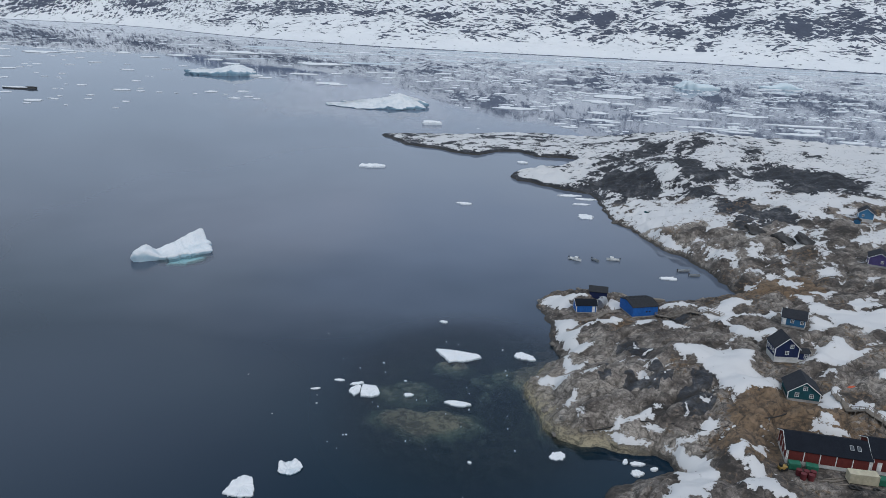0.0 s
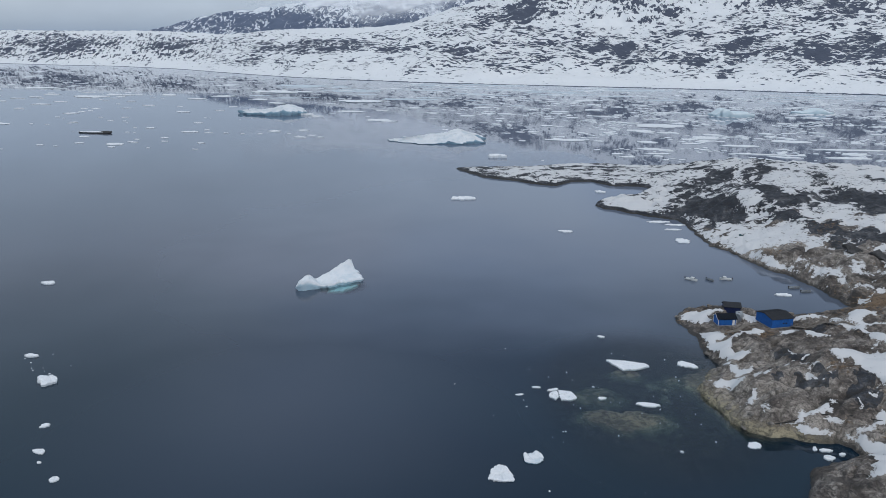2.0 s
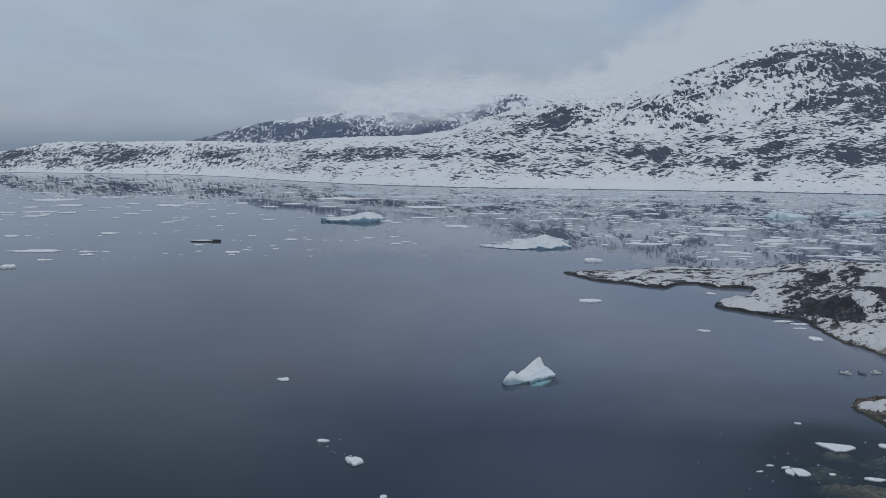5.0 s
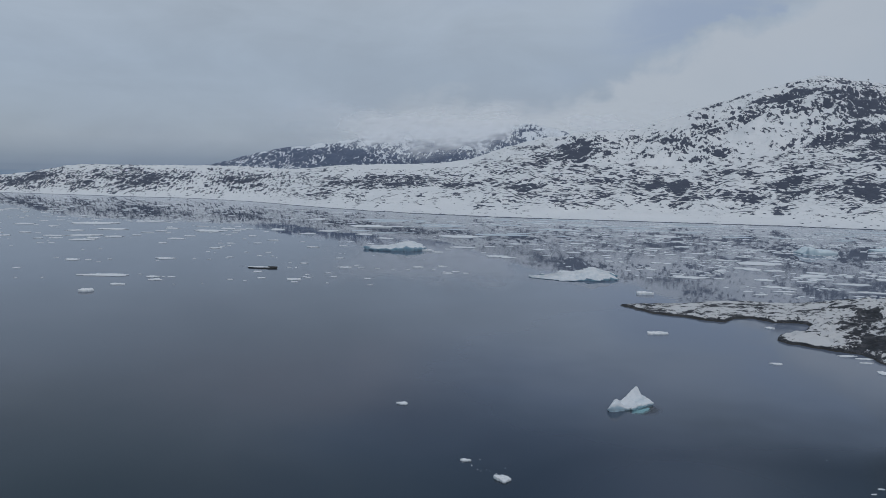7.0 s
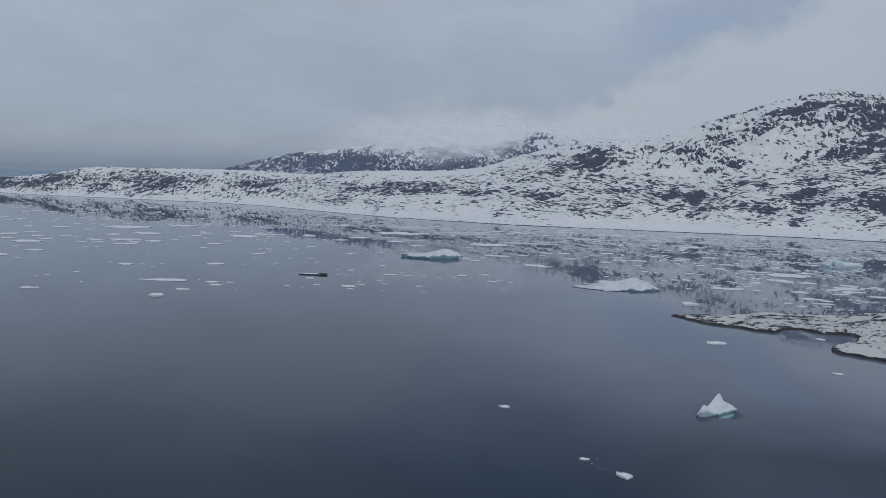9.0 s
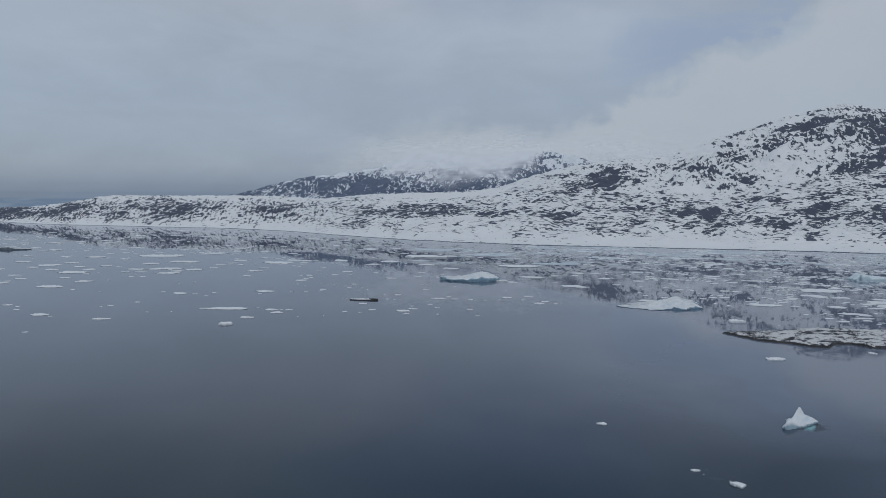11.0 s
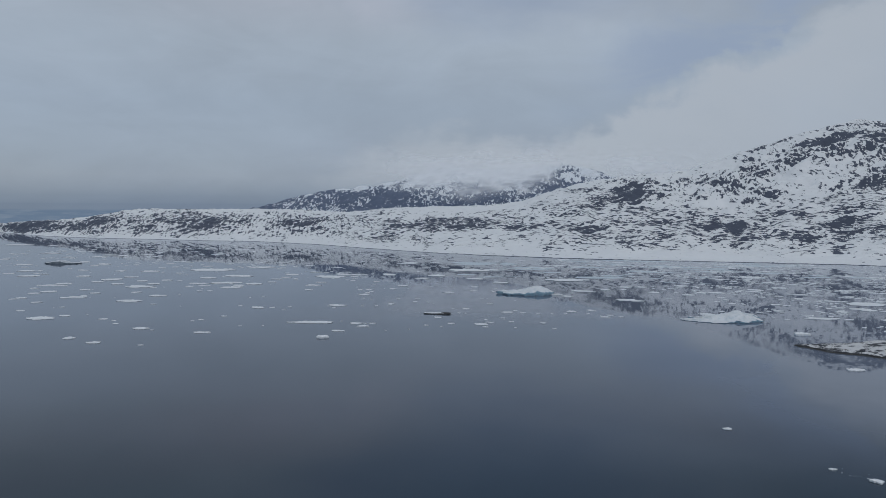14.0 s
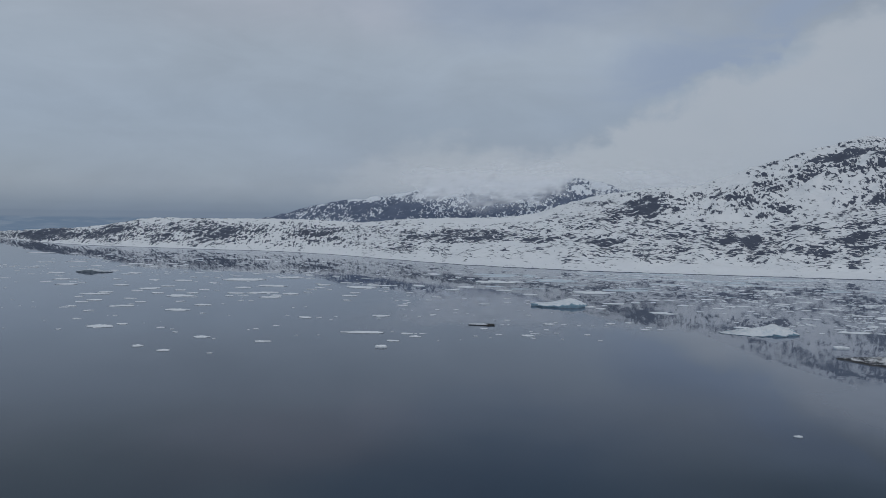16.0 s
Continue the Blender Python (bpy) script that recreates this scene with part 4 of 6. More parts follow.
Z = Z + amp * (14 * gully * step(TOP, 90, 320) + 7.5 * knolls * (0.6 + step(TOP, 100, 300)) + 2.4 * fine)
crag = step(TT, 0.55, 0.75) * step(TOP, 200, 420)
Z = Z + 10 * crag * amp * (ridged(X / 90, Y / 60, 3, seed=85) - 0.4)
Z = Z + (3.5 + 2.0 * step(X, -900, -1200)) * fbm(X / 42, Y / 30, 3, 0.6, seed=86) * step(TT, 0.8, 1.0)
Z = np.where(TT <= 0, 80 * TT, np.maximum(Z, 0.5 + 20 * np.minimum(TT, 0.05)))
rise = np.gradient(Z, axis=0) / np.maximum(np.gradient(Y, axis=0), 0.5)
bare = 0.305 + 0.28 * np.clip(rise - 0.30, -0.7, 0.9) + 0.10 * fbm(X / 300, Y / 220, 3, seed=89)


def spot(x, t, rx, rt, lift):
    """More (or less) bare rock round one part of the mountain side."""
    return lift * step(np.hypot((X - x) / rx, (TT - t) / rt), 1.3, 0.35)


bare = bare - 0.10 * step(TT, 0.24, 0.10) + 0.03 * step(X, -500, -1000)
# crags under the summit and down the eastern face, and the dark shoulder to the west
bare = bare + spot(785, 0.885, 130, 0.045, 0.36) + spot(680, 0.80, 150, 0.05, 0.16) + spot(900, 0.62, 170, 0.07, 0.11) + spot(1010, 0.56, 170, 0.10, 0.13) + spot(1100, 0.78, 260, 0.08, 0.22)
bare = bare + spot(-100, 0.84, 90, 0.07, 0.26) + spot(50, 0.72, 95, 0.10, 0.28) + spot(-30, 0.64, 90, 0.05, 0.14) + spot(1150, 0.95, 200, 0.05, 0.16)
# ledges that run along the foot
bare = bare + spot(120, 0.41, 330, 0.04, 0.20) + spot(340, 0.385, 110, 0.02, 0.36) + spot(440, 0.32, 190, 0.03, 0.22) + spot(520, 0.49, 80, 0.02, 0.30) + spot(640, 0.39, 90, 0.05, 0.20) + spot(800, 0.31, 280, 0.08, 0.20)
bare = bare + spot(-120, 0.34, 170, 0.04, 0.20) + spot(562, 0.17, 22, 0.08, 0.30) + spot(60, 0.24, 260, 0.02, 0.08)
# rocky knolls of the low western land
bare = bare + spot(-600, 0.47, 250, 0.13, 0.27) + spot(-330, 0.40, 70, 0.06, 0.26) + spot(-820, 0.22, 200, 0.10, 0.18) + spot(-1240, 0.5, 170, 0.22, 0.22) + spot(-1600, 0.5, 130, 0.2, 0.18)
bare = bare + spot(-1780, 0.5, 150, 0.25, 0.24) + spot(-2030, 0.5, 110, 0.25, 0.20) + spot(-2350, 0.5, 200, 0.4, 0.20) + spot(-2750, 0.5, 260, 0.5, 0.32)
# clean snow
bare = bare + spot(600, 0.60, 90, 0.16, -0.20) + spot(-520, 0.84, 330, 0.12, -0.26) + spot(300, 0.62, 220, 0.10, -0.10) + spot(-1500, 0.88, 500, 0.10, -0.14) + spot(220, 0.10, 500, 0.05, -0.10)
bare = bare + 0.9 * step(TT, -0.002, 0.0) * step(TT, 0.016, 0.006)
steep = np.clip(0.9 * step(TT, 0.50, 0.64) * step(TOP, 200, 330) + 0.9 * step(X, -950, -1100), 0, 1)
mountain = tagged(sheet("mountain_shore", X, Y, Z, shore_mat, bare=bare, steep=steep), "snow-covered mountain side with streaks of dark bare rock", "mountain", kind="structure")

# ---- the higher mountain behind ----
RIDGE = [(-2500, 60), (-2150, 88), (-1980, 105), (-1780, 131), (-1584, 190), (-1390, 230), (-1133, 258), (-974, 288), (-880, 323), (-754, 352), (-629, 362), (-411, 341), (-195, 366), (-73, 376), (80, 356), (172, 318), (354, 288), (800, 250)]
X, TT = np.meshgrid(np.linspace(-2500, 800, 300), np.concatenate([np.linspace(0, 1, 80), np.linspace(1.02, 1.4, 8)]))
Y = 3450 + 450 * TT
TOP = np.interp(X, [r[0] for r in RIDGE], [r[1] for r in RIDGE])
Z = TOP * np.interp(TT, [0, 0.3, 0.7, 1.0, 1.4], [0.12, 0.42, 0.82, 1.0, 0.8])
Z = Z + (1 - 0.7 * step(TT, 0.8, 1)) * 16 * (ridged(X / 150, Y / 110, 4, seed=101) - 0.5) + 6 * fbm(X / 60, Y / 50, 3, seed=103)
bare = 0.60 + 0.12 * fbm(X / 260, Y / 200, 3, seed=107) - 0.50 * step(Z + 60 * fbm(X / 130, Y / 90, 3, seed=109) - 0.05 * (X + 900), 215, 330) + 0.22 * step(np.hypot((X + 80) / 130, (Z - 350) / 45), 1.2, 0.4) + 0.12 * step(np.hypot((X + 1050) / 330, (Z - 190) / 55), 1.2, 0.4)
tagged(sheet("mountain_behind", X, Y, Z, ridge_mat, bare=bare, steep=np.full(X.shape, 0.9)), "higher mountain tinted blue-grey for haze, fading into low cloud", "mountain", kind="structure")


# ---- low cloud lying on the higher mountain ----
cloud_mat, T = material("low_cloud")
thick = T.add("ShaderNodeAttribute", {"attribute_name": "mist"}).outputs["Fac"]
mist = T.add("ShaderNodeBsdfDiffuse", None, Color=(0.90, 0.92, 0.95, 1.0)).outputs[0]
T.add("ShaderNodeOutputMaterial", None, Surface=T.add("ShaderNodeMixShader", None, i0=thick, i1=T.add("ShaderNodeBsdfTransparent").outputs[0], i2=mist).outputs[0])
for k in range(2):
    X, Z = np.meshgrid(np.linspace(-1900, 800, 150), np.linspace(160, 700, 64))
    Y = 3380 + 40 * k + 0.15 * (Z - 300)
    ragged_edge = 70 * fbm(X / 240, Z / 90, 4, 0.6, seed=310 + k)
    foot = np.interp(X, [-1300, -1000, -760, -500, -250, -100, 60, 250, 420], [420, 360, 285, 265, 275, 370, 370, 280, 320])
    density = 0.62 * step(Z + ragged_edge, foot - 95, foot + 60) * step(Z + 0.8 * ragged_edge, 450, 300) * step(X, -1800, -800) * step(X, 750, 150)
    tagged(sheet("cloud_bank", X, Y, Z, cloud_mat, mist=density), "soft grey-white cloud hiding the mountain top", "cloud", kind="structure")


# ---- ice ----
def ragged(n, seed, jag=0.22, square=0.0):
    """A rough closed outline of radius about 1."""
    r = np.random.RandomState(seed)
    a = np.linspace(0, 2 * np.pi, n, endpoint=False) + r.uniform(-0.35, 0.35, n) * 2 * np.pi / n
    q = 1 + jag * (0.6 * np.sin(a * 2 + r.rand() * 6) * r.rand() + 0.5 * np.sin(a * 3 + r.rand() * 6) * r.rand()) + r.uniform(-jag, jag, n) * 0.75
    return a, q


def floe_mesh(length, width, thick, seed, points=24, humps=0.25, corners=()):
    """A flat piece of drift ice: ragged outline, undercut side, uneven top."""
    a, q = ragged(points, seed, 0.27)
    if corners:
        a, q = ragged(points + 40, seed, 0.075)
        points += 40
        reach = np.full(len(a), 99.0)
        for (px, py), (qx, qy) in zip(corners, corners[1:] + corners[:1]):
            ex, ey = qx - px, qy - py
            cross = np.cos(a) * ey - np.sin(a) * ex
            cross = np.where(np.abs(cross) < 1e-6, 1e-6, cross)
            far, t = (px * ey - py * ex) / cross, (px * np.sin(a) - py * np.cos(a)) / cross
            reach = np.where((far > 0) & (t >= -0.02) & (t <= 1.02), np.minimum(reach, far), reach)
        q = q * np.where(reach > 90, 1.0, reach)
    r = np.random.RandomState(seed + 1)
    bm = bmesh.new()
    rings = []
    for k, (scale, z) in enumerate(((0.90, -1.1 * thick), (1.03, -0.35 * thick), (0.97, 0.02), (1.0, 0.62 * thick), (0.95, 0.95 * thick), (0.62, 1.05 * thick), (0.28, 1.12 * thick))):
        ring = []
        for i in range(points):
            wob = r.uniform(-humps, humps) * thick if k > 3 else r.uniform(-0.08, 0.08) * thick
            ring.append(bm.verts.new((scale * q[i] * math.cos(a[i]) * length / 2, scale * q[i] * math.sin(a[i]) * width / 2, z + wob)))
        rings.append(ring)
    for lo, hi in zip(rings, rings[1:]):
        for i in range(points):
            bm.faces.new((lo[i], lo[(i + 1) % points], hi[(i + 1) % points], hi[i]))
    bm.faces.new(rings[-1])
    bm.faces.new(rings[0][::-1])
    return bm


def floe(x, y, length, width, turn, thick, seed, label, mat=None, group="drifting ice floes", name="ice_floe", corners=()):
    ob = link_mesh(name, floe_mesh(length, width, thick, seed, corners=corners), mat or floe_mat)
    ob.matrix_world = pose(x, y, 0, 0, 0, turn)
    return tagged(ob, label, "ice floe", group)


def berg(name, x, y, half_l, half_w, turn, top, seed, label, mat=None, foot=(1.1, 1.15, 0, 0), jag=0.14, rings=26, points=84, corners=(), grit=1.0):
    """An iceberg: top(u, v) gives its height in metres, u and v run from -1 to 1 along and across. corners: its outline, where it isn't oval."""
    a = np.linspace(0, 2 * np.pi, points, endpoint=False)
    rim = 1 + jag * fbm(np.cos(a) * 1.7, np.sin(a) * 1.7, 4, 0.6, seed) + 0.35 * jag * fbm(np.cos(a) * 7, np.sin(a) * 7, 3, 0.6, seed + 2)
    if corners:
        turns = sorted((math.atan2(q, p) % (2 * math.pi), math.hypot(p, q)) for p, q in corners)
        rim = rim * np.interp(a, [t for t, _ in turns], [r for _, r in turns], period=2 * math.pi)
    bm = bmesh.new()
    shells = []
    # under water, the wave-cut notch, then the side with a rounded brow
    for z, s in ((-2.4, 0.86), (-1.1, 0.95), (-0.35, 0.955), (0.12, 0.95)):
        shells.append([bm.verts.new((s * rim[i] * math.cos(a[i]) * half_l, s * rim[i] * math.sin(a[i]) * half_w, z)) for i in range(points)])
    brow = np.maximum(0.3, top(0.97 * rim * np.cos(a), 0.97 * rim * np.sin(a)))
    chips = fbm(np.cos(a) * 9, np.sin(a) * 9, 3, 0.6, seed + 4)
    for part_up, s in ((0.22, 0.985), (0.52, 1.0), (0.78, 0.99)):
        r = s + 0.012 * np.roll(chips, int(40 * part_up))
        shells.append([bm.verts.new((r[i] * rim[i] * math.cos(a[i]) * half_l, r[i] * rim[i] * math.sin(a[i]) * half_w, 0.12 + part_up * brow[i] * (1 + 0.15 * chips[i]))) for i in range(points)])
    for k in range(rings):
        s = 0.96 - 0.96 * (k / rings) ** 1.15
        u, v = s * rim * np.cos(a), s * rim * np.sin(a)
        rough = 0.40 * fbm(u * half_l / 2.4, v * half_w / 2.4, 4, 0.6, seed + 5) + 0.45 * (ridged(u * half_l / 5, v * half_w / 4, 3, seed + 6) - 0.7)
        zz = top(u, v) + rough * min(1.0, 0.4 + 0.2 * k) * grit
        lean = 0.03 * fbm(u * 3, v * 3, 2, seed=seed + 9)
        shells.append([bm.verts.new(((u[i] + lean[i]) * half_l, (v[i] + lean[i]) * half_w, max(0.25, zz[i]))) for i in range(points)])
    for lo, hi in zip(shells, shells[1:]):
        for i in range(points):
            bm.faces.new((lo[i], lo[(i + 1) % points], hi[(i + 1) % points], hi[i]))
    bm.faces.new(shells[-1])
    bm.faces.new(shells[0][::-1])
    root = thing(name, pose(x, y, 0, 0, 0, turn), label, "iceberg")
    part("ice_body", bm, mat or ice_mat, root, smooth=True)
    fl, fw, fx, fy = foot
    bm = floe_mesh(2 * half_l * fl, 2 * half_w * fw, 0.8, seed + 3, 30)
    bm.transform(Matrix.Translation((fx, fy, -1.9)))
    part("submerged_foot", bm, foot_mat, root, "turquoise ice foot under the water", smooth=True)
    return root


def fin_top(u, v):
    """A back that runs from a low lump to a tall fin, steep behind, with a hollowed front sloping to a ledge."""
    crest = np.interp(u, [-23, -21.8, -20, -17, -13.5, -11.5, -9, -5, 1, 7, 11, 13.2, 14.6, 15.4, 16.4, 18], [1.6, 3.6, 4.4, 4.7, 4.4, 3.2, 3.1, 3.6, 4.6, 5.8, 6.9, 7.4, 7.2, 4.4, 2.6, 1.2])
    d = 3.4 - v
    across = np.where(d > 0, 0.22 + 0.78 * np.exp(-np.maximum(d - 1.3, 0) / 3.0), np.exp(np.minimum(d, 0) / 1.5))
    lump = 2.0 * np.exp(-((u + 17.0) / 4.4) ** 2 - ((v - 0.6) / 3.6) ** 2)
    lip = 0.9 * np.exp(-((d - 9.0) / 2.2) ** 2)
    bowl = 1.7 * np.exp(-((u + 9.4) / 2.4) ** 2 - ((v - 1.2) / 1.8) ** 2) + 1.1 * np.exp(-((u - 12.5) / 2.6) ** 2 - ((v + 1.5) / 2.4) ** 2)
    return crest * across + lump + lip - bowl


def tilted_top(u, v):
    """A thin tail in the west, then a wedge that rises to a low peak and falls towards the south."""
    spine = np.interp(u, [-1.2, -0.66, -0.55, -0.2, 0.15, 0.36, 0.46, 0.62, 0.85, 1.2], [1.4, 1.8, 3.2, 5.4, 8.2, 11.8, 12.6, 9.6, 7.6, 1.6])
    return spine * np.interp(v, [-1.2, -0.85, -0.2, 0.35, 0.8, 1.2], [0.16, 0.26, 0.72, 1.05, 0.9, 0.4]) + 0.7 * fbm(u * 6, v * 4, 4, 0.6, seed=5)


def slab_top(u, v):
    """A level plate with a snowy hummock on its eastern half."""
    hump = np.interp(u, [-0.4, -0.15, 0.15, 0.38, 0.62, 0.9, 1.1], [0.0, 2.4, 6.6, 8.6, 7.2, 2.6, 0.0]) * np.interp(v, [-1.1, -0.7, 0.0, 0.5, 1.1], [0.1, 0.4, 0.9, 1.0, 0.5])
    return 4.2 + hump + 0.9 * fbm(u * 5, v * 4, 4, 0.6, seed=8)


berg("iceberg", -113.6, 283.2, 0.87, 0.87, 56, fin_top, 11, "white iceberg with a tall fin and hollowed front", foot=(10.0, 4.2, -0.5, -6.0), jag=0.13, rings=34, points=130, grit=0.5,
     corners=[(-22, 4.5), (-21, 0.5), (-12, -2.6), (-3, -6.6), (4, -8.2), (9.8, -9.8), (11.5, -5.5), (15.4, -2.4), (16.2, 4.2), (8, 6.0), (-4, 5.6), (-14, 6.0)])
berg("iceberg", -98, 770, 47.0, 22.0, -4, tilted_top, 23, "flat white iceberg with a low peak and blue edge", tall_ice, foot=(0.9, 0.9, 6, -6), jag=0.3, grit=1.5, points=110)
berg("iceberg", -351, 1040, 44.0, 26.0, 0, slab_top, 29, "snow-covered iceberg with steep blue ice sides, side shade painted in", tall_ice, foot=(0.95, 0.9, 0, -3), jag=0.22, grit=1.5, points=110)

# floes round the reef and in the open water: x, y, length, width, turn, thickness
NEAR = [(21, 205, 6, 4.2, -20, 0.35), (-25.5, 182.6, 3.6, 1.4, 20, 0.3), (2, 175, 6.5, 2.6, -5, 0.3), 
        (26, 153.5, 3.2, 3.8, 10, 0.22), (-4, 227.5, 2.6, 1.6, 0, 0.35), (-11, 178, 2.6, 1.5, 10, 0.3), (-30.5, 184, 2.6, 1.2, 0, 0.25), (-36, 178.5, 2.2, 0.9, 10, 0.25)]
for k, (x, y, l, w, turn, h) in enumerate(NEAR):
    floe(x, y, l, w, turn, h, 200 + k, "flat white ice floe with melting edges near the reef", group="floes by the reef")
floe(1.1, 203, 2, 2, -3, 0.4, 190, "flat wedge-shaped white ice floe over the reef", group="floes by the reef", corners=[(-7.2, 3.6), (-4, 3.5), (0, 3.2), (6.8, 1.5), (7.4, 0.2), (2, -3.4), (-2.2, -4.6), (-3.4, -2.0)])
floe(-21.3, 179, 2, 2, 0, 0.38, 191, "flat white ice floe split off beside a dark crack", group="floes by the reef", corners=[(-2.5, 3.2), (1.2, 3.0), (2.7, -1.6), (0.9, -3.2), (-2.2, -3.3), (-2.5, -0.2)])
floe(-25.45, 178.7, 2, 2, 0, 0.34, 192, "narrow white ice floe beside a dark crack", group="floes by the reef", corners=[(-1.4, 1.2), (0.6, 3.1), (1.3, 2.4), (1.35, -0.8), (0.2, -3.0), (-1.5, -0.8)])
floe(-42.5, 134.5, 2, 2, 0, 0.5, 193, "flat white ice floe with a straight front edge", group="floes by the reef", corners=[(-3.3, -2.8), (-2.4, 1.5), (-0.6, 3.9), (1.5, 3.7), (3.0, -0.8), (3.4, -2.9), (0.2, -3.5)])
berg("growler", -34, 142, 2.6, 2.3, 20, lambda u, v: 0.3 + 1.1 * step(v, -0.1, 0.5) * step(np.abs(u), 0.2, 0.6) + 0.4 * u * 0, 37, "small white growler with a hollow middle", foot=(0.7, 0.7, 0.8, -1.2), rings=14, points=48)
OPEN = [(-62, 470, 15, 10, 0, 1.2), (-1, 385, 8, 4, 0, 0.6), (61, 370, 8, 9, 0, 0.5), (58, 415, 14, 4, 10, 0.4), (66, 408, 12, 4, 0, 0.4), (62, 396, 9, 3, 0, 0.4), (82, 282, 6.5, 3.5, 0, 0.5), (36, 505, 7, 6, 0, 0.8),
        (-237, 269, 5.5, 4, 0, 0.7), (-183, 176, 6.5, 6.5, 20, 1.0), (-199, 194, 5, 2, 0, 0.6), (-168, 149, 2.6, 1.9, 30, 0.4), (-162, 136, 3.6, 1.9, -20, 0.4), (-151, 124, 2.6, 2, 0, 0.4), (-159, 131, 1.2, 0.8, 0, 0.3)]
for k, (x, y, l, w, turn, h) in enumerate(OPEN):
    floe(x, y, l, w, turn, h, 240 + k, "small white ice floe adrift on the dark water")
FAR = [(-36, 664, 16, 12, 0, 2.4), (-635, 692, 56, 19, 3, 0.8), (-597, 584, 15, 10, 0, 2.2), (-472, 1490, 88, 60, 0, 2.0), (-265, 1290, 84, 46, 0, 1.2), (-300, 1030, 16, 10, 0, 2.0)]
for k, (x, y, l, w, turn, h) in enumerate(FAR):
    floe(x, y, l, w, turn, h, 280 + k, "broad flat white ice floe far out on the fjord")
SCATTERED = [(-983, 709, 16, 12), (-917, 688, 12, 8.6), (-896, 676, 5.6, 4.2), (-1001, 685, 34, 26), (-880, 549, 14, 11), (-837, 526, 16, 9.9), (-833, 622, 20, 15), (-813, 612, 4.4, 3.3), (-780, 518, 5.9, 4.4), (-747, 602, 17, 10), (-788, 698, 7.1, 5.3), (-795, 687, 4.7, 3.5), (-770, 731, 8.0, 6.0), (-752, 819, 21, 15), (-732, 823, 8.6, 6.4), (-708, 833, 6.0, 4.5), (-692, 660, 2.9, 2.2), (-976, 869, 37, 26), (-963, 939, 26, 20), (-1095, 893, 17, 13)]
SCATTERED += [(-1081, 903, 27, 20), (-1083, 926, 12, 9.4), (-1106, 834, 15, 11), (-921, 837, 9.2, 6.9), (-935, 960, 5.0, 3.8), (-1020, 979, 17, 13), (-1058, 1064, 54, 35), (-1024, 1050, 11, 8.2), (-887, 1075, 37, 27), (-969, 1080, 15, 12), (-923, 1013, 10, 7.8), (-905, 1016, 10, 7.8), (-868, 1139, 34, 25), (-925, 1150, 55, 27), (-973, 1130, 30, 22), (-951, 1288, 62, 32), (-999, 1240, 34, 26), (-1060, 1181, 22, 16), (-1175, 1182, 42, 32), (-1186, 1367, 41, 31)]
SCATTERED += [(-1062, 1423, 110, 52), (-1161, 1234, 25, 19), (-1101, 1162, 24, 18), (-1120, 1103, 23, 18), (-1055, 1115, 25, 19), (-1223, 1095, 29, 22), (-1225, 1063, 47, 20), (-1172, 970, 26, 20), (-1461, 1340, 41, 31), (-1382, 1229, 41, 31), (-1181, 942, 20, 15), (-1162, 882, 17, 13), (-1126, 1004, 18, 13), (-1082, 959, 17, 13), (-1228, 1014, 16, 12), (-1178, 1136, 24, 18), (-1267, 1239, 32, 24), (-1256, 1367, 22, 17), (-971, 1507, 56, 42), (-850, 1334, 30, 22)]
SCATTERED += [(-842, 1270, 19, 14), (-1073, 1631, 15, 11), (-1201, 1458, 20, 15), (-1395, 1504, 22, 16), (-1391, 1542, 34, 26), (-1771, 1917, 59, 44), (-1547, 1786, 32, 24), (-1552, 1862, 40, 30), (-2159, 2335, 81, 61), (-2006, 2297, 37, 27), (-1575, 1501, 39, 29), (-1373, 1271, 14, 10), (-1031, 1175, 12, 8.9), (-580, 690, 15, 11), (-559, 693, 8.0, 6.0), (-568, 692, 4.4, 3.3), (-567, 670, 14, 11), (-590, 632, 15, 10), (-602, 706, 3.7, 2.8), (-642, 856, 24, 18)]
SCATTERED += [(-641, 831, 5.1, 3.8), (-479, 754, 12, 9.2), (-458, 704, 8.7, 6.5), (-488, 686, 6.4, 4.8), (-419, 700, 17, 13), (-414, 739, 5.3, 4.0), (-412, 720, 5.9, 4.4), (-392, 757, 7.6, 5.7), (-380, 729, 6.7, 5.0), (-339, 721, 8.8, 6.6), (-446, 843, 12, 8.7), (-385, 812, 16, 12), (-363, 810, 8.0, 6.0), (-342, 807, 5.6, 4.2), (-322, 805, 4.8, 3.6), (-303, 808, 5.6, 4.2), (-293, 832, 15, 11), (-487, 1045, 18, 13), (-531, 957, 9.2, 6.9), (-530, 914, 7.1, 5.3)]
SCATTERED += [(-510, 911, 5.3, 4.0), (-564, 888, 10, 7.9), (-582, 859, 5.1, 3.8), (-604, 862, 5.2, 3.9), (-562, 952, 6.5, 4.9), (-627, 996, 19, 14), (-622, 1039, 7.9, 5.9), (-648, 1070, 10, 7.6), (-580, 1140, 17, 13), (-592, 1089, 12, 9.2), (-526, 1130, 8.4, 6.3), (-750, 1129, 26, 20), (-739, 1054, 14, 11), (-748, 1183, 18, 13), (-760, 1299, 60, 45), (-817, 1397, 21, 15), (-713, 1347, 27, 20), (-646, 1374, 25, 19), (-642, 1213, 14, 10), (-693, 1227, 11, 8.6)]
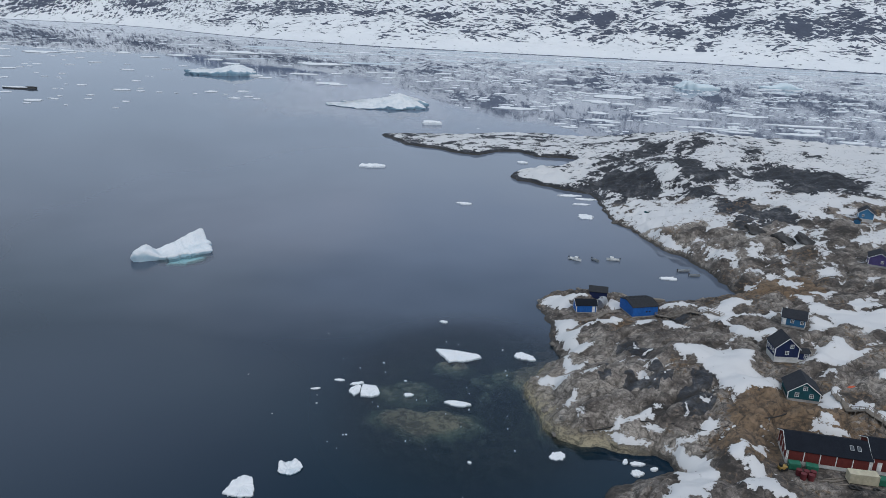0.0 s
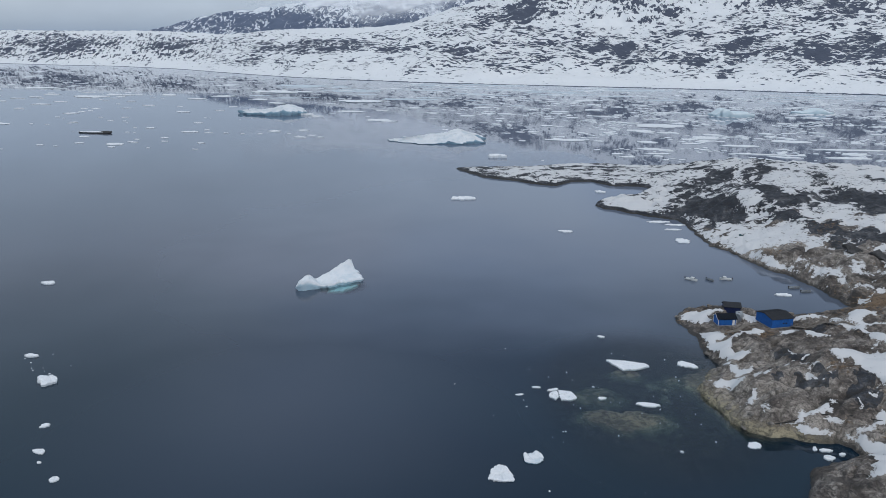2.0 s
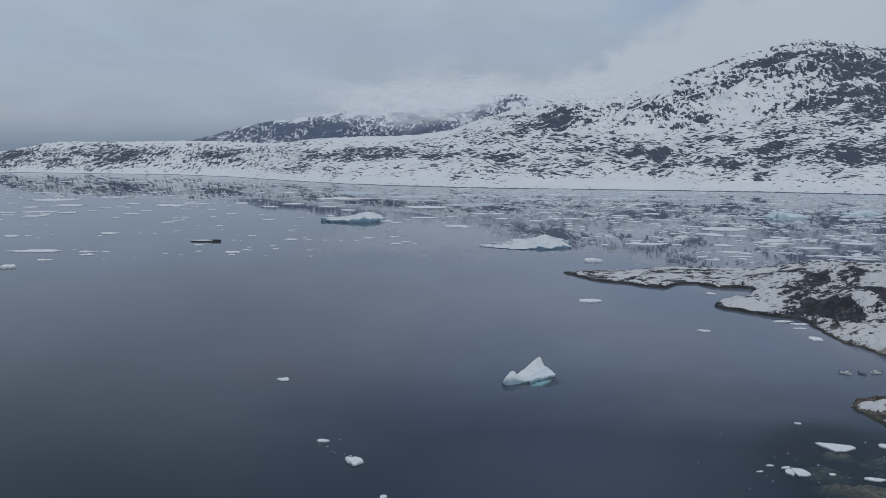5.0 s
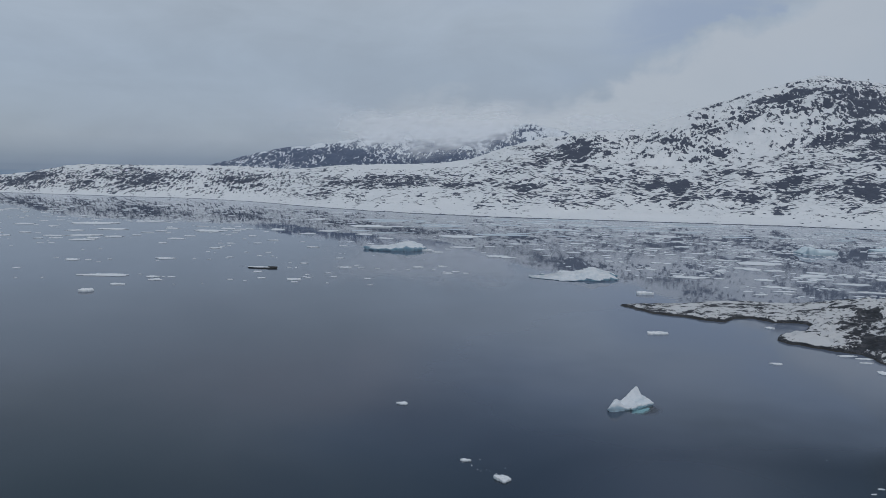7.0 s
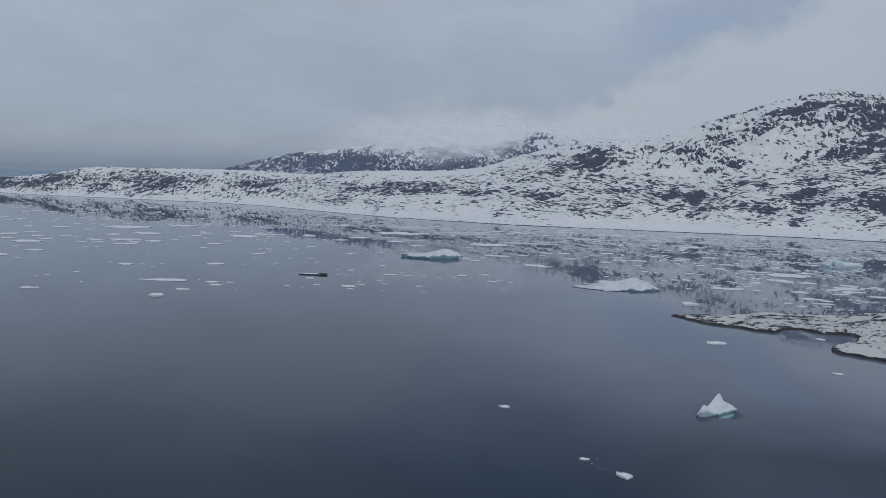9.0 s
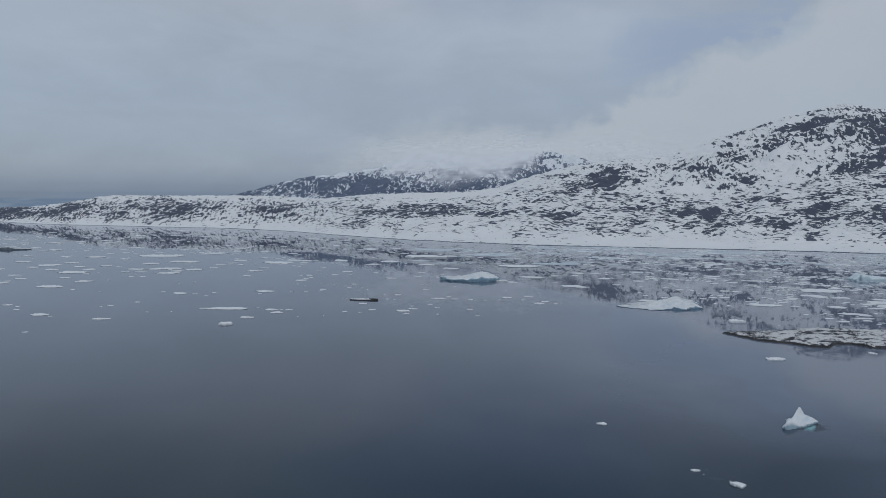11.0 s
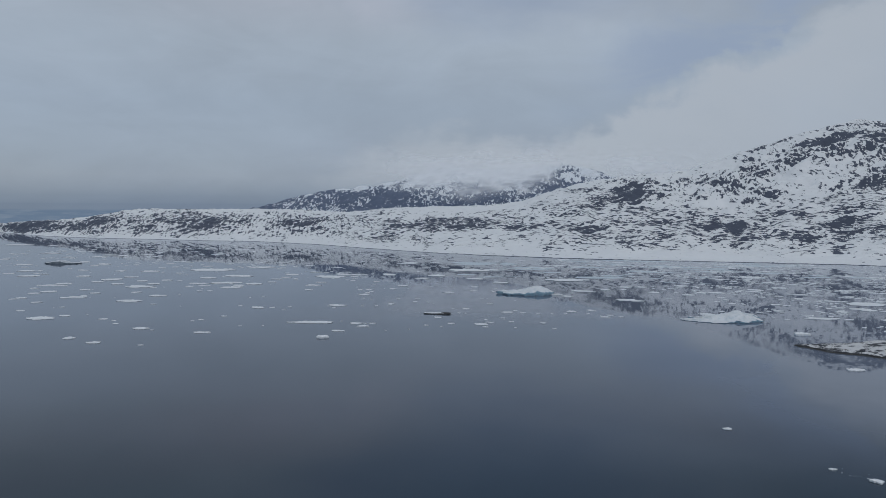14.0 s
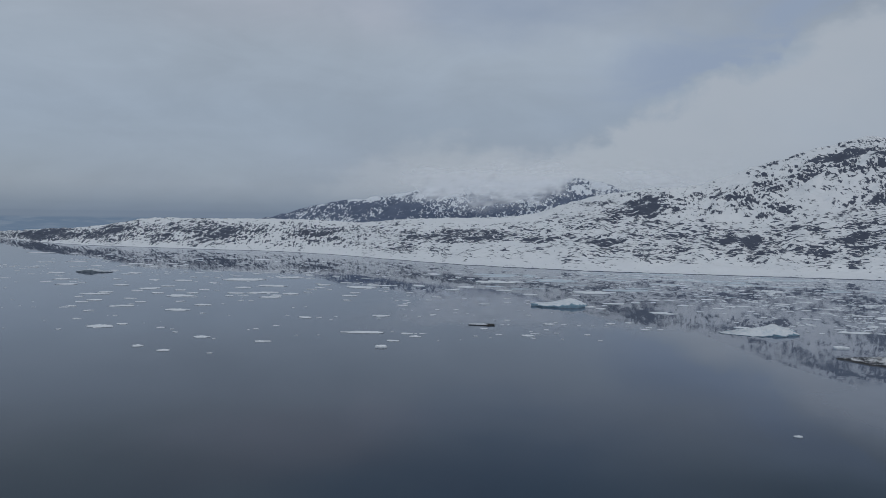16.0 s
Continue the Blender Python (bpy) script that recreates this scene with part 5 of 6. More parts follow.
SCATTERED += [(-558, 1288, 30, 23), (-535, 1356, 44, 33), (-398, 1225, 31, 23), (-450, 1296, 35, 26), (-444, 1079, 12, 9.1), (-407, 1122, 10, 7.8), (-445, 1144, 13, 9.5), (-284, 1014, 17, 13), (-249, 1095, 41, 22), (-206, 1120, 17, 13), (-192, 977, 34, 25), (-176, 965, 19, 12), (-213, 1026, 7.8, 5.8), (-126, 1090, 21, 15), (-52, 1204, 25, 19), (-42, 1096, 17, 13), (-27, 1026, 12, 9.0), (-251, 784, 13, 9.4), (-242, 801, 9.6, 7.2), (-229, 787, 7.9, 5.9)]
SCATTERED += [(-263, 848, 13, 9.8), (-271, 813, 4.9, 3.7), (-104, 827, 22, 15), (-96, 880, 7.1, 5.3), (-74, 860, 8.7, 6.5), (32, 944, 15, 11), (47, 940, 12, 8.6), (77, 1059, 17, 13), (43, 802, 40, 21), (78, 798, 12, 9.1), (181, 968, 61, 46), (148, 894, 23, 17), (130, 795, 21, 16), (101, 875, 15, 11), (-5, 870, 11, 8.0), (-22, 856, 8.8, 6.6), (68, 876, 9.2, 6.9), (-12, 985, 7.8, 5.8), (88, 682, 14, 7), (122, 707, 24, 6)]
SCATTERED += [(176, 790, 22, 8), (223, 778, 40, 14), (231, 715, 80, 6), (292, 822, 38, 22), (150, 650, 22, 7), (239, 664, 34, 9), (148, 994, 26, 8), (330, 760, 90, 9), (300, 700, 46, 10)]
for k, (x, y, l, w) in enumerate(SCATTERED):
    floe(x, y, l, w, (k * 37) % 13 - 6, 0.40 if l < 14 else 0.7, 340 + k, "thin white ice floe lying flat on the still fjord")
berg("iceberg", 322, 1122, 34.0, 16.0, 6, lambda u, v: 4.0 + 7.0 * step(np.abs(u + 0.45), 0.4, 0.1) + 3 * step(np.abs(u - 0.3), 0.5, 0.2) + fbm(u * 4, v * 3, 3, seed=6), 43, "pale blue iceberg of clear ice among drift ice", sky_ice, jag=0.25, rings=16, points=56)
berg("iceberg", 470, 1195, 30.0, 14.0, -4, lambda u, v: 3.0 + 5.0 * step(np.abs(u - 0.2), 0.6, 0.1) + fbm(u * 4, v * 3, 3, seed=7), 47, "low pale blue iceberg among drift ice", sky_ice, jag=0.25, rings=16, points=56)
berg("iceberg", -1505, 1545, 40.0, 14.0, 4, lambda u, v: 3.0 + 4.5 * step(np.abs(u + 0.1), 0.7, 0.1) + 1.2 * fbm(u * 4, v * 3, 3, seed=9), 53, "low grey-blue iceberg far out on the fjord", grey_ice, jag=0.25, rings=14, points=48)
dirty = thing("dirty_floe", pose(-482, 786, 0, 0, 0, 2), "low ice floe with a dark dirt-covered side and snow on top", "ice floe")
bm = floe_mesh(38, 9, 1.1, 301)
part("ice_slab", bm, dirty_mat, dirty, "dark dirty ice")
bm = floe_mesh(26, 7.0, 0.4, 303)
bm.transform(Matrix.Translation((-4.5, 0.6, 1.35)))
lump_mesh = floe_mesh(11, 5, 0.8, 305, humps=0.5)
lump_mesh.transform(Matrix.Translation((11.5, 0.3, 1.3)))
part("dirt_heap", lump_mesh, dirty_mat, dirty, "black dirt-covered lump of ice")
part("snow_cap", bm, floe_mat, dirty, "white snow cap")


def drift_field(name, spots, mat, label, thick=0.35, seed=1):
    """Many small pieces of ice in one mesh: rows of x, y, length, width, turn."""
    r = np.random.RandomState(seed)
    verts, faces = [], []
    for x, y, l, w, turn in spots:
        n = r.randint(6, 10)
        a = np.sort(r.uniform(0, 2 * np.pi, n)) * 0.4 + np.linspace(0, 2 * np.pi, n, endpoint=False) * 0.6
        q = r.uniform(0.65, 1.1, n)
        ux, uy = q * np.cos(a) * l / 2, q * np.sin(a) * w / 2
        c, s = math.cos(turn), math.sin(turn)
        h = thick * r.uniform(0.5, 1.4) * (0.6 + min(l, 20) / 20)
        k = len(verts)
        for sc, zz in ((1.0, -0.25), (1.0, h * 0.7), (0.9, h)):
            verts += [(x + sc * (c * p - s * t), y + sc * (s * p + c * t), zz + r.uniform(-0.1, 0.1) * h * (zz > 0)) for p, t in zip(ux, uy)]
        for b in (k, k + n):
            faces += [(b + i, b + (i + 1) % n, b + n + (i + 1) % n, b + n + i) for i in range(n)]
        faces.append(tuple(range(k + 2 * n, k + 3 * n)))
    me = bpy.data.meshes.new(name)
    me.from_pydata(verts, [], faces)
    me.materials.append(mat)
    return tagged(new(name, me), label, "drift ice", kind="stuff")


rs = np.random.RandomState(5)


def scatter(n, x0, x1, y0, y1, size, keep, flat=0.45):
    out = []
    while len(out) < n:
        x, y = rs.uniform(x0, x1), rs.uniform(y0, y1)
        if rs.rand() < keep(x, y):
            l = size * rs.lognormal(0, 0.6)
            out.append((x, y, l, l * rs.uniform(0.3, 0.9) * (flat + 0.4), rs.uniform(-0.35, 0.35)))
    return out


def shore_at(x):
    return float(np.interp(x, [r[0] for r in SHORE], [r[1] for r in SHORE]))


def off_land(x, y):
    return float(y < shore_at(x) - 6)


def clump(x, y, s=90.0, seed=3):
    return float(step(np.float64(fbm(np.float64(x / s), np.float64(y / (s * 0.7)), 3, seed=seed)), -0.15, 0.45))


drift_field("drift_ice", scatter(8600, -300, 1500, 640, 1880, 6.0, lambda x, y: off_land(x, y) * clump(x, y) * float(step(x + (y - 640) * 0.35, -60, 420))), floe_mat, "dense field of broken white drift ice before the far shore", 0.5, 3)
drift_field("drift_ice", scatter(1000, -1900, 100, 1000, 2700, 10.0, lambda x, y: off_land(x, y) * (0.15 + clump(x, y, 160, 5)) * float(step(y, 1000, 1700))), floe_mat, "scattered white drift ice on the outer fjord", 0.5, 4)
drift_field("drift_ice", scatter(90, -1500, -250, 600, 1150, 5.0, lambda x, y: 0.1 + clump(x, y, 120, 9)), floe_mat, "small white pieces of drift ice on open water", 0.4, 6)
drift_field("thin_ice", scatter(230, -500, 1500, 1250, 1900, 40.0, lambda x, y: off_land(x, y) * clump(x, y, 200, 12) * float(step(y, 1150, 1600)), 0.2), thin_mat, "thin grey sheet ice along the far shore", 0.12, 7)
drift_field("brash_ice", [(-7 + rs.normal(0, 24), 172 + rs.normal(0, 22), l, l * rs.uniform(0.4, 0.9), rs.uniform(0, 3)) for l in rs.lognormal(-1.2, 0.65, 56)], floe_mat, "crumbs of brash ice round the reef", 0.13, 8)
drift_field("brash_ice", [(-192 + rs.normal(0, 7), 186 + rs.normal(0, 6), l, l * 0.7, rs.uniform(0, 3)) for l in rs.lognormal(-0.7, 0.5, 9)], floe_mat, "crumbs of brash ice trailing a floe", 0.25, 9)


# ---- buildings ----
def gable(w, d, h, rise, lift=0.0):
    """Walls with gables: length w along x (the ridge), depth d along y."""
    bm = bmesh.new()
    prof = [(-d / 2, 0), (d / 2, 0), (d / 2, h), (0, h + rise), (-d / 2, h)]
    ends = [[bm.verts.new((s * w / 2, y, z + lift)) for y, z in prof] for s in (-1, 1)]
    bm.faces.new(ends[0][::-1])
    bm.faces.new(ends[1])
    for i in range(5):
        j = (i + 1) % 5
        bm.faces.new((ends[0][i], ends[0][j], ends[1][j], ends[1][i]))
    return bm


def roof_side(w, d, h, rise, side, lift, over=0.35, thick=0.16, proud=0.03):
    """One slope of a gable roof."""
    bm = bmesh.new()
    run = math.hypot(d / 2, rise)
    ny, nz = rise / run, d / 2 / run
    dy, dz = d / 2 / run * over, -rise / run * over
    lo, hi = Vector((0, d / 2 + dy, h + dz)), Vector((0, 0, h + rise))
    quad = []
    for off in (proud, proud + thick):
        for p in (lo, hi):
            q = p + Vector((0, ny * off, nz * off)) if p is lo else p + Vector((0, 0, off / nz))
            for x in (-w / 2 - over, w / 2 + over):
                quad.append(bm.verts.new((x, q.y * side, q.z + lift)))
    a = quad
    for f in ((0, 1, 3, 2), (4, 6, 7, 5), (0, 4, 5, 1), (2, 3, 7, 6), (0, 2, 6, 4), (1, 5, 7, 3)):
        bm.faces.new([a[i] for i in f])
    bmesh.ops.recalc_face_normals(bm, faces=bm.faces[:])
    return bm


def window(root, x, y, z, face, w=0.78, h=0.9):
    """A white cross-bar window; face is the wall's outward turn about z in degrees."""
    m = pose(x, y, z, 0, 0, face)
    fr = joined(box(w + 0.2, 0.10, 0.10, (0, 0, -0.10)), box(w + 0.2, 0.10, 0.10, (0, 0, h)), box(0.10, 0.10, h, (-w / 2 - 0.05, 0, 0)), box(0.10, 0.10, h, (w / 2 + 0.05, 0, 0)),
                box(0.06, 0.08, h, (0, 0, 0)), box(w, 0.08, 0.06, (0, 0.004, h * 0.5)))
    fr.transform(m)
    f = part("window_frame", fr, trim_mat, root, "white window frame")
    pane = box(w, 0.03, h, (0, 0, 0))
    pane.transform(m)
    part("pane", pane, glass_mat, f)


def house(name, x, y, z, turn, w, d, h, rise, wall_m, roof_m, label, base=0.8, base_m=None, windows=(), corners=True, door=None, chimney=None, group="settlement houses"):
    """A gabled wooden house; windows are (side, place along the wall, height), side one of front, back, left, right."""
    root = thing(name, pose(x, y, z, 0, 0, turn), label, "building", group)
    part("foundation", box(w - 0.1, d - 0.1, base + 2.2, (0, 0, -2.2)), base_m or stone_mat, root)
    part("wall", gable(w, d, h, rise, base), wall_m, root)
    for side in (-1, 1):
        part("roof", roof_side(w, d, h, rise, side, base), roof_m, root)
    if corners:
        for sx in (-1, 1):
            for sy in (-1, 1):
                part("corner_board", box(0.2, 0.2, h - 0.05, (sx * (w / 2 - 0.06), sy * (d / 2 - 0.06), base + 0.02)), trim_mat, root)
        # barge boards along the gable ends
        for sx in (-1, 1):
            for sy in (-1, 1):
                part("barge_board", rod((sx * (w / 2 + 0.39), sy * (d / 2 + 0.32), base + h - 0.32 * rise / (d / 2)), (sx * (w / 2 + 0.39), sy * 0.02, base + h + rise + 0.02), 0.09, 4), trim_mat, root)
    for side, at, up_ in windows:
        px, py, face = {"front": (at, -d / 2 - 0.03, 0), "back": (at, d / 2 + 0.03, 180), "left": (-w / 2 - 0.03, at, 90), "right": (w / 2 + 0.03, at, 90)}[side]
        window(root, px, py, base + up_, face)
    if door:
        side, at = door
        px, py, face = {"front": (at, -d / 2 - 0.02, 0), "left": (-w / 2 - 0.02, at, 90), "right": (w / 2 + 0.02, at, 90)}[side]
        b = box(0.95, 0.1, 2.05, (0, 0, 0), 0.02)
        b.transform(pose(px, py, base + 0.02, 0, 0, face))
        dd = part("door", b, trim_mat, root)
        b = rod((-0.3, -0.07, 1.0), (-0.3, -0.16, 1.0), 0.03)
        b.transform(pose(px, py, base + 0.02, 0, 0, face))
        part("handle", b, metal_mat, dd)
    if chimney:
        cx, cy, ch = chimney
        part("chimney", box(0.6, 0.6, ch, (cx, cy, base + h + rise * 0.4)), pale_mat, root)
    return root


warehouse = house("shed", 60.2, 235, 4.4, 17, 9.0, 9.0, 3.2, 1.0, cobalt_mat, sheet_mat, "cobalt blue boarded warehouse with a low ribbed grey roof", 0.4, corners=False)
for x in (0.5, 1.6):
    part("vent", box(0.6, 0.06, 0.5, (x, -4.52, 1.6)), black_mat, warehouse, "small dark vent")
for k in range(9):
    for side in (-1, 1):
        part("roof_rib", rod((-4.6 + 1.15 * k, side * 4.8, 3.82), (-4.6 + 1.15 * k, side * 0.05, 4.85), 0.06, 4), slate_mat, warehouse)
house("shed", 42.8, 236.5, 3.2, 6, 6.8, 4.4, 2.5, 1.3, cobalt_mat, felt_mat, "small cobalt blue shed with white eaves by the water", 0.3, windows=[], door=("front", 2.4))
house("shed", 49.0, 249, 3.2, -8, 6.0, 4.5, 2.8, 1.2, navy_mat, sheet_mat, "dark blue shed with grey roof behind the tank", 0.3, corners=False)
house("house", 103.2, 217.5, 9.8, -22, 6.6, 5.2, 2.4, 1.8, steel_blue_mat, slate_mat, "blue wooden house with dark roof and white windows", 0.7, windows=[("front", -0.4, 1.0), ("front", 2.3, 1.0), ("left", 0, 1.0)], door=("front", -2.6), chimney=(-2.5, 0.4, 1.5))
house("house", 90.2, 192.5, 10.2, 90, 5.8, 6.4, 2.7, 2.8, navy_mat, slate_mat, "navy blue wooden house with white trim on a pale foundation", 1.6, pale_mat,
      windows=[("left", 0.0, 0.8), ("left", -1.1, 2.7), ("back", -1.7, 0.9), ("back", 0.0, 0.9), ("back", 1.7, 0.9)])
house("annex", 95.0, 191.6, 10.3, 0, 3.0, 2.8, 2.0, 0.6, navy_mat, slate_mat, "small navy blue porch annex with a white window", 0.7, pale_mat, windows=[("front", 0.6, 0.6)])
house("house", 88.4, 174.5, 8.3, 80, 6.8, 7.6, 1.9, 2.8, teal_mat, slate_mat, "teal wooden house with a steep dark roof", 0.7, windows=[("left", 1.7, 0.7), ("left", -1.7, 0.7), ("left", 0, 2.6)])
long_house = house("service_house", 84.9, 152.0, 4.6, -10, 17.2, 8.4, 2.7, 2.0, red_mat, felt_mat, "long red service house with white battens and a black roof", 0.9, pale_mat, windows=[], group="service houses")
house("service_house", 101.9, 150.1, 4.6, -10, 16.0, 9.0, 3.2, 2.2, red_mat, felt_mat, "red service house wing with a black roof and white door", 0.9, pale_mat, door=("front", -6.5), group="service houses")
for k in range(6):
    part("batten", box(0.18, 0.10, 2.6, (-8.3 + k * 3.32, -4.25, 0.92)), trim_mat, long_house)
for k in range(3):
    part("batten", box(0.10, 0.18, 2.6, (-8.65, -2.2 + k * 2.2, 0.92)), trim_mat, long_house)
for k in range(2):
    m = pose(4.9 + k * 1.5, -2.1, 0.9 + 2.7 + 1.0 + 0.22, math.degrees(math.atan2(2.0, 4.2)), 0, 0)
    b = box(0.8, 1.3, 0.12)
    b.transform(m)
    sk = part("skylight", b, metal_mat, long_house, "grey framed roof window")
    b = box(0.6, 1.1, 0.02, (0, 0, 0.13))
    b.transform(m)
    part("pane", b, glass_mat, sk)
house("house", 184, 342, 12.5, 66, 7.0, 6.4, 2.6, 2.2, sky_blue_mat, slate_mat, "light blue wooden house on a pale foundation", 1.6, pale_mat, windows=[("left", 1.2, 1.0)])
house("house", 163, 286, 9.0, 66, 7.5, 7.5, 2.8, 2.0, violet_mat, slate_mat, "violet wooden house with a dark roof", 0.8, windows=[("left", -1.0, 1.0)])

# ---- boats in the bay ----
def hull(length, beam, height):
    bm = bmesh.new()
    rings = []
    for t in np.linspace(0, 1, 9):
        b = beam / 2 * (1 - max(0, t - 0.45) ** 2 / 0.3025) ** 0.5 if t < 1 else 0.03
        sheer = height * (0.85 + 0.35 * t * t)
        x = (t - 0.5) * length
        rings.append([bm.verts.new(p) for p in ((x, -b, sheer), (x, -b * 0.8, 0.05), (x, 0, -0.25 + 0.2 * t), (x, b * 0.8, 0.05), (x, b, sheer), (x, b * 0.86, sheer), (x, b * 0.7, 0.22), (x, -b * 0.7, 0.22), (x, -b * 0.86, sheer))])
    for a, b in zip(rings, rings[1:]):
        for i in range(9):
            bm.faces.new((a[i], a[(i + 1) % 9], b[(i + 1) % 9], b[i]))
    bm.faces.new(rings[0])
    bm.faces.new(rings[-1][::-1])
    bmesh.ops.recalc_face_normals(bm, faces=bm.faces[:])
    return bm


def boat(x, y, turn, length, mat, cabin, label):
    root = thing("motorboat", pose(x, y, 0.05, 0, 0, turn), label, "boat", "boats moored in the bay")
    part("hull", hull(length, length * 0.38, 0.7), mat, root, smooth=False)
    motor = part("outboard_motor", joined(box(0.45, 0.4, 0.55, (-length / 2 - 0.2, 0, 0.65), 0.06), box(0.18, 0.16, 0.9, (-length / 2 - 0.2, 0, -0.2))), black_mat, root, "black outboard motor")
    if cabin:
        c = part("cabin", box(length * 0.30, length * 0.27, 1.0, (0.1 * length, 0, 0.5), 0.12), mat, root)
        part("windscreen", box(0.08, length * 0.22, 0.45, (0.255 * length, 0, 0.98)), glass_mat, c)
    else:
        part("thwart", box(0.3, length * 0.28, 0.08, (0.05 * length, 0, 0.5)), timber_mat, root)
    return root


boat(47.5, 300, -35, 5.6, hull_mat, True, "white motorboat with a small cabin, moored in the bay")
boat(56, 300, -55, 4.2, grey_hull_mat, False, "grey open dinghy moored in the bay")
boat(63.5, 302, 175, 5.4, hull_mat, True, "white and grey motorboat with a cabin, moored in the bay")
boat(90.5, 292, 10, 5.2, grey_hull_mat, False, "grey open motorboat lying by the rocks")
boat(93.5, 287, 5, 4.4, grey_hull_mat, False, "small grey dinghy lying by the rocks")


# ---- small things of the settlement ----
def ground_at(x, y):
    return float(ground_height(np.array([float(x)]), np.array([float(y)]))[0][0])


def along_ground(points, lift, pitch=1.5):
    """Places every so often along a line over the ground."""
    out = []
    for (ax, ay), (bx, by) in zip(points, points[1:]):
        n = max(1, int(math.hypot(bx - ax, by - ay) / pitch))
        for k in range(n):
            t = k / n
            x, y = ax + (bx - ax) * t, ay + (by - ay) * t
            out.append((x, y, ground_at(x, y) + lift))
    x, y = points[-1]
    return out + [(x, y, ground_at(x, y) + lift)]


def pipe(name, points, radius, mat, label, category):
    root = thing(name, pose(*along_ground(points[:2], 0)[0]), label, category)
    line = along_ground(points, radius + 0.15)
    low = [p[2] for p in line]
    for _ in range(4):
        eased = [sum(low[max(0, i - 2):i + 3]) / len(low[max(0, i - 2):i + 3]) for i in range(len(low))]
        low = [max(a, b) for a, b in zip(eased, [p[2] for p in line])]
    line = [(x, y, z + 0.42) for (x, y, _), z in zip(line, low)]
    base = Vector(line[0])
    bits = [rod(Vector(a) - base, Vector(b) - base, radius, 6) for a, b in zip(line, line[1:])]
    part("pipe_run", joined(*bits), mat, root)
    for k, p in enumerate(line[1:-1:3]):
        x, y, z = Vector(p) - base
        part("support", box(0.35, 0.35, 1.3, (x, y, z - 1.3)), stone_mat, root)
    return root


pipe("water_pipe", [(33.5, 160.5), (40.4, 161.6), (49.7, 161.4), (60.3, 157.4), (72.1, 161.1), (78, 163.2), (83, 165.1), (93, 164.5)], 0.16, black_mat, "black water pipe laid over the rocks on low supports", "pipe")
pipe("water_pipe", [(36.5, 183), (37.5, 173), (43, 165), (46, 161.8)], 0.12, black_mat, "thin black pipe running down the bare rock", "pipe")


def boardwalk(points, width, label, rail=True):
    """Planked walk on posts; each plank, post and rail is a part."""
    line = along_ground(points, 0.55, 1.6)
    root = thing("boardwalk", pose(*line[0]), label, "boardwalk")
    base = Vector(line[0])
    for a, b in zip(line, line[1:]):
        a, b = Vector(a) - base, Vector(b) - base
        d = b - a
        m = Matrix.Translation((a + b) / 2) @ d.to_track_quat("X", "Z").to_matrix().to_4x4()
        for k in (-1, 0, 1):
            bm = box(d.length + 0.05, width / 3 - 0.05, 0.10, (0, k * width / 3, 0))
            bm.transform(m)
            part("plank", bm, timber_mat, root)
        side = Vector((-d.y, d.x, 0)).normalized() * width / 2
        for s in (-1, 1):
            part("post", box(0.14, 0.14, 2.9, (a.x + s * side.x, a.y + s * side.y, a.z - 1.8)), timber_mat, root)
            if rail:
                for up_ in (0.55, 1.02):
                    part("rail", rod(a + s * side + Vector((0, 0, up_)), b + s * side + Vector((0, 0, up_)), 0.06, 4), timber_mat, root)
    return root


boardwalk([(65.5, 232), (69, 228.5), (76, 224), (84, 222)], 1.5, "grey weathered boardwalk with railing beside the blue warehouse")
boardwalk([(38, 226), (46, 229.5), (54, 233.5)], 1.6, "grey timber ramp over the rocks to the sheds", rail=False)
boardwalk([(96.5, 174), (97.5, 168), (101, 163), (109, 158), (116, 155)], 1.6, "pale timber footpath stepping down between snow patches")

# fuel tank between the sheds
tank = thing("fuel_tank", pose(48.6, 239.5, 3.3, 0, 0, 60), "grey cylindrical fuel tank lying on cradles", "tank")
bm = rod((-2.4, 0, 1.9), (2.4, 0, 1.9), 1.55, 20)
bmesh.ops.bevel(bm, geom=[e for e in bm.edges if abs(abs(e.verts[0].co.x) - 2.4) < 0.01 and abs(e.verts[0].co.x - e.verts[1].co.x) < 0.01], offset=0.3, segments=2, affect="EDGES")
part("tank_shell", bm, metal_mat, tank)
for x in (-1.4, 1.4):
    part("cradle", box(0.4, 2.6, 1.0, (x, 0, -0.3)), stone_mat, tank)
part("hatch", rod((0.4, 0, 3.4), (0.4, 0, 3.7), 0.35, 10), stone_mat, tank)

# quay clutter by the red service house, in the house's own directions
yard = pose(84.9, 152.0, 4.6, 0, 0, -10)


def yard_place(x, y, turn=0):
    m = yard @ pose(x, y, 0, 0, 0, turn)
    m.translation.z = ground_at(m.translation.x, m.translation.y) + 0.05
    return m


def skip_bin(x, y, turn, mat, label):
    root = thing("waste_container", yard_place(x, y, turn), label, "container", "containers in the yard")
    bm = box(2.3, 1.5, 1.4, (0, 0, 0.15), 0.05)
    for v in bm.verts:
        if v.co.z > 0.8:
            v.co.x *= 1.08
            v.co.y *= 1.08
    part("bin_body", bm, mat, root)
    part("lid", box(2.5, 1.7, 0.12, (0, 0, 1.57), 0.03), mat, root)
    for s in (-1, 1):
        part("runner", box(0.15, 1.3, 0.15, (s * 0.9, 0, 0)), black_mat, root)
        part("lifting_bar", rod((s * 1.24, -0.45, 1.0), (s * 1.24, 0.45, 1.0), 0.05, 6), metal_mat, root)


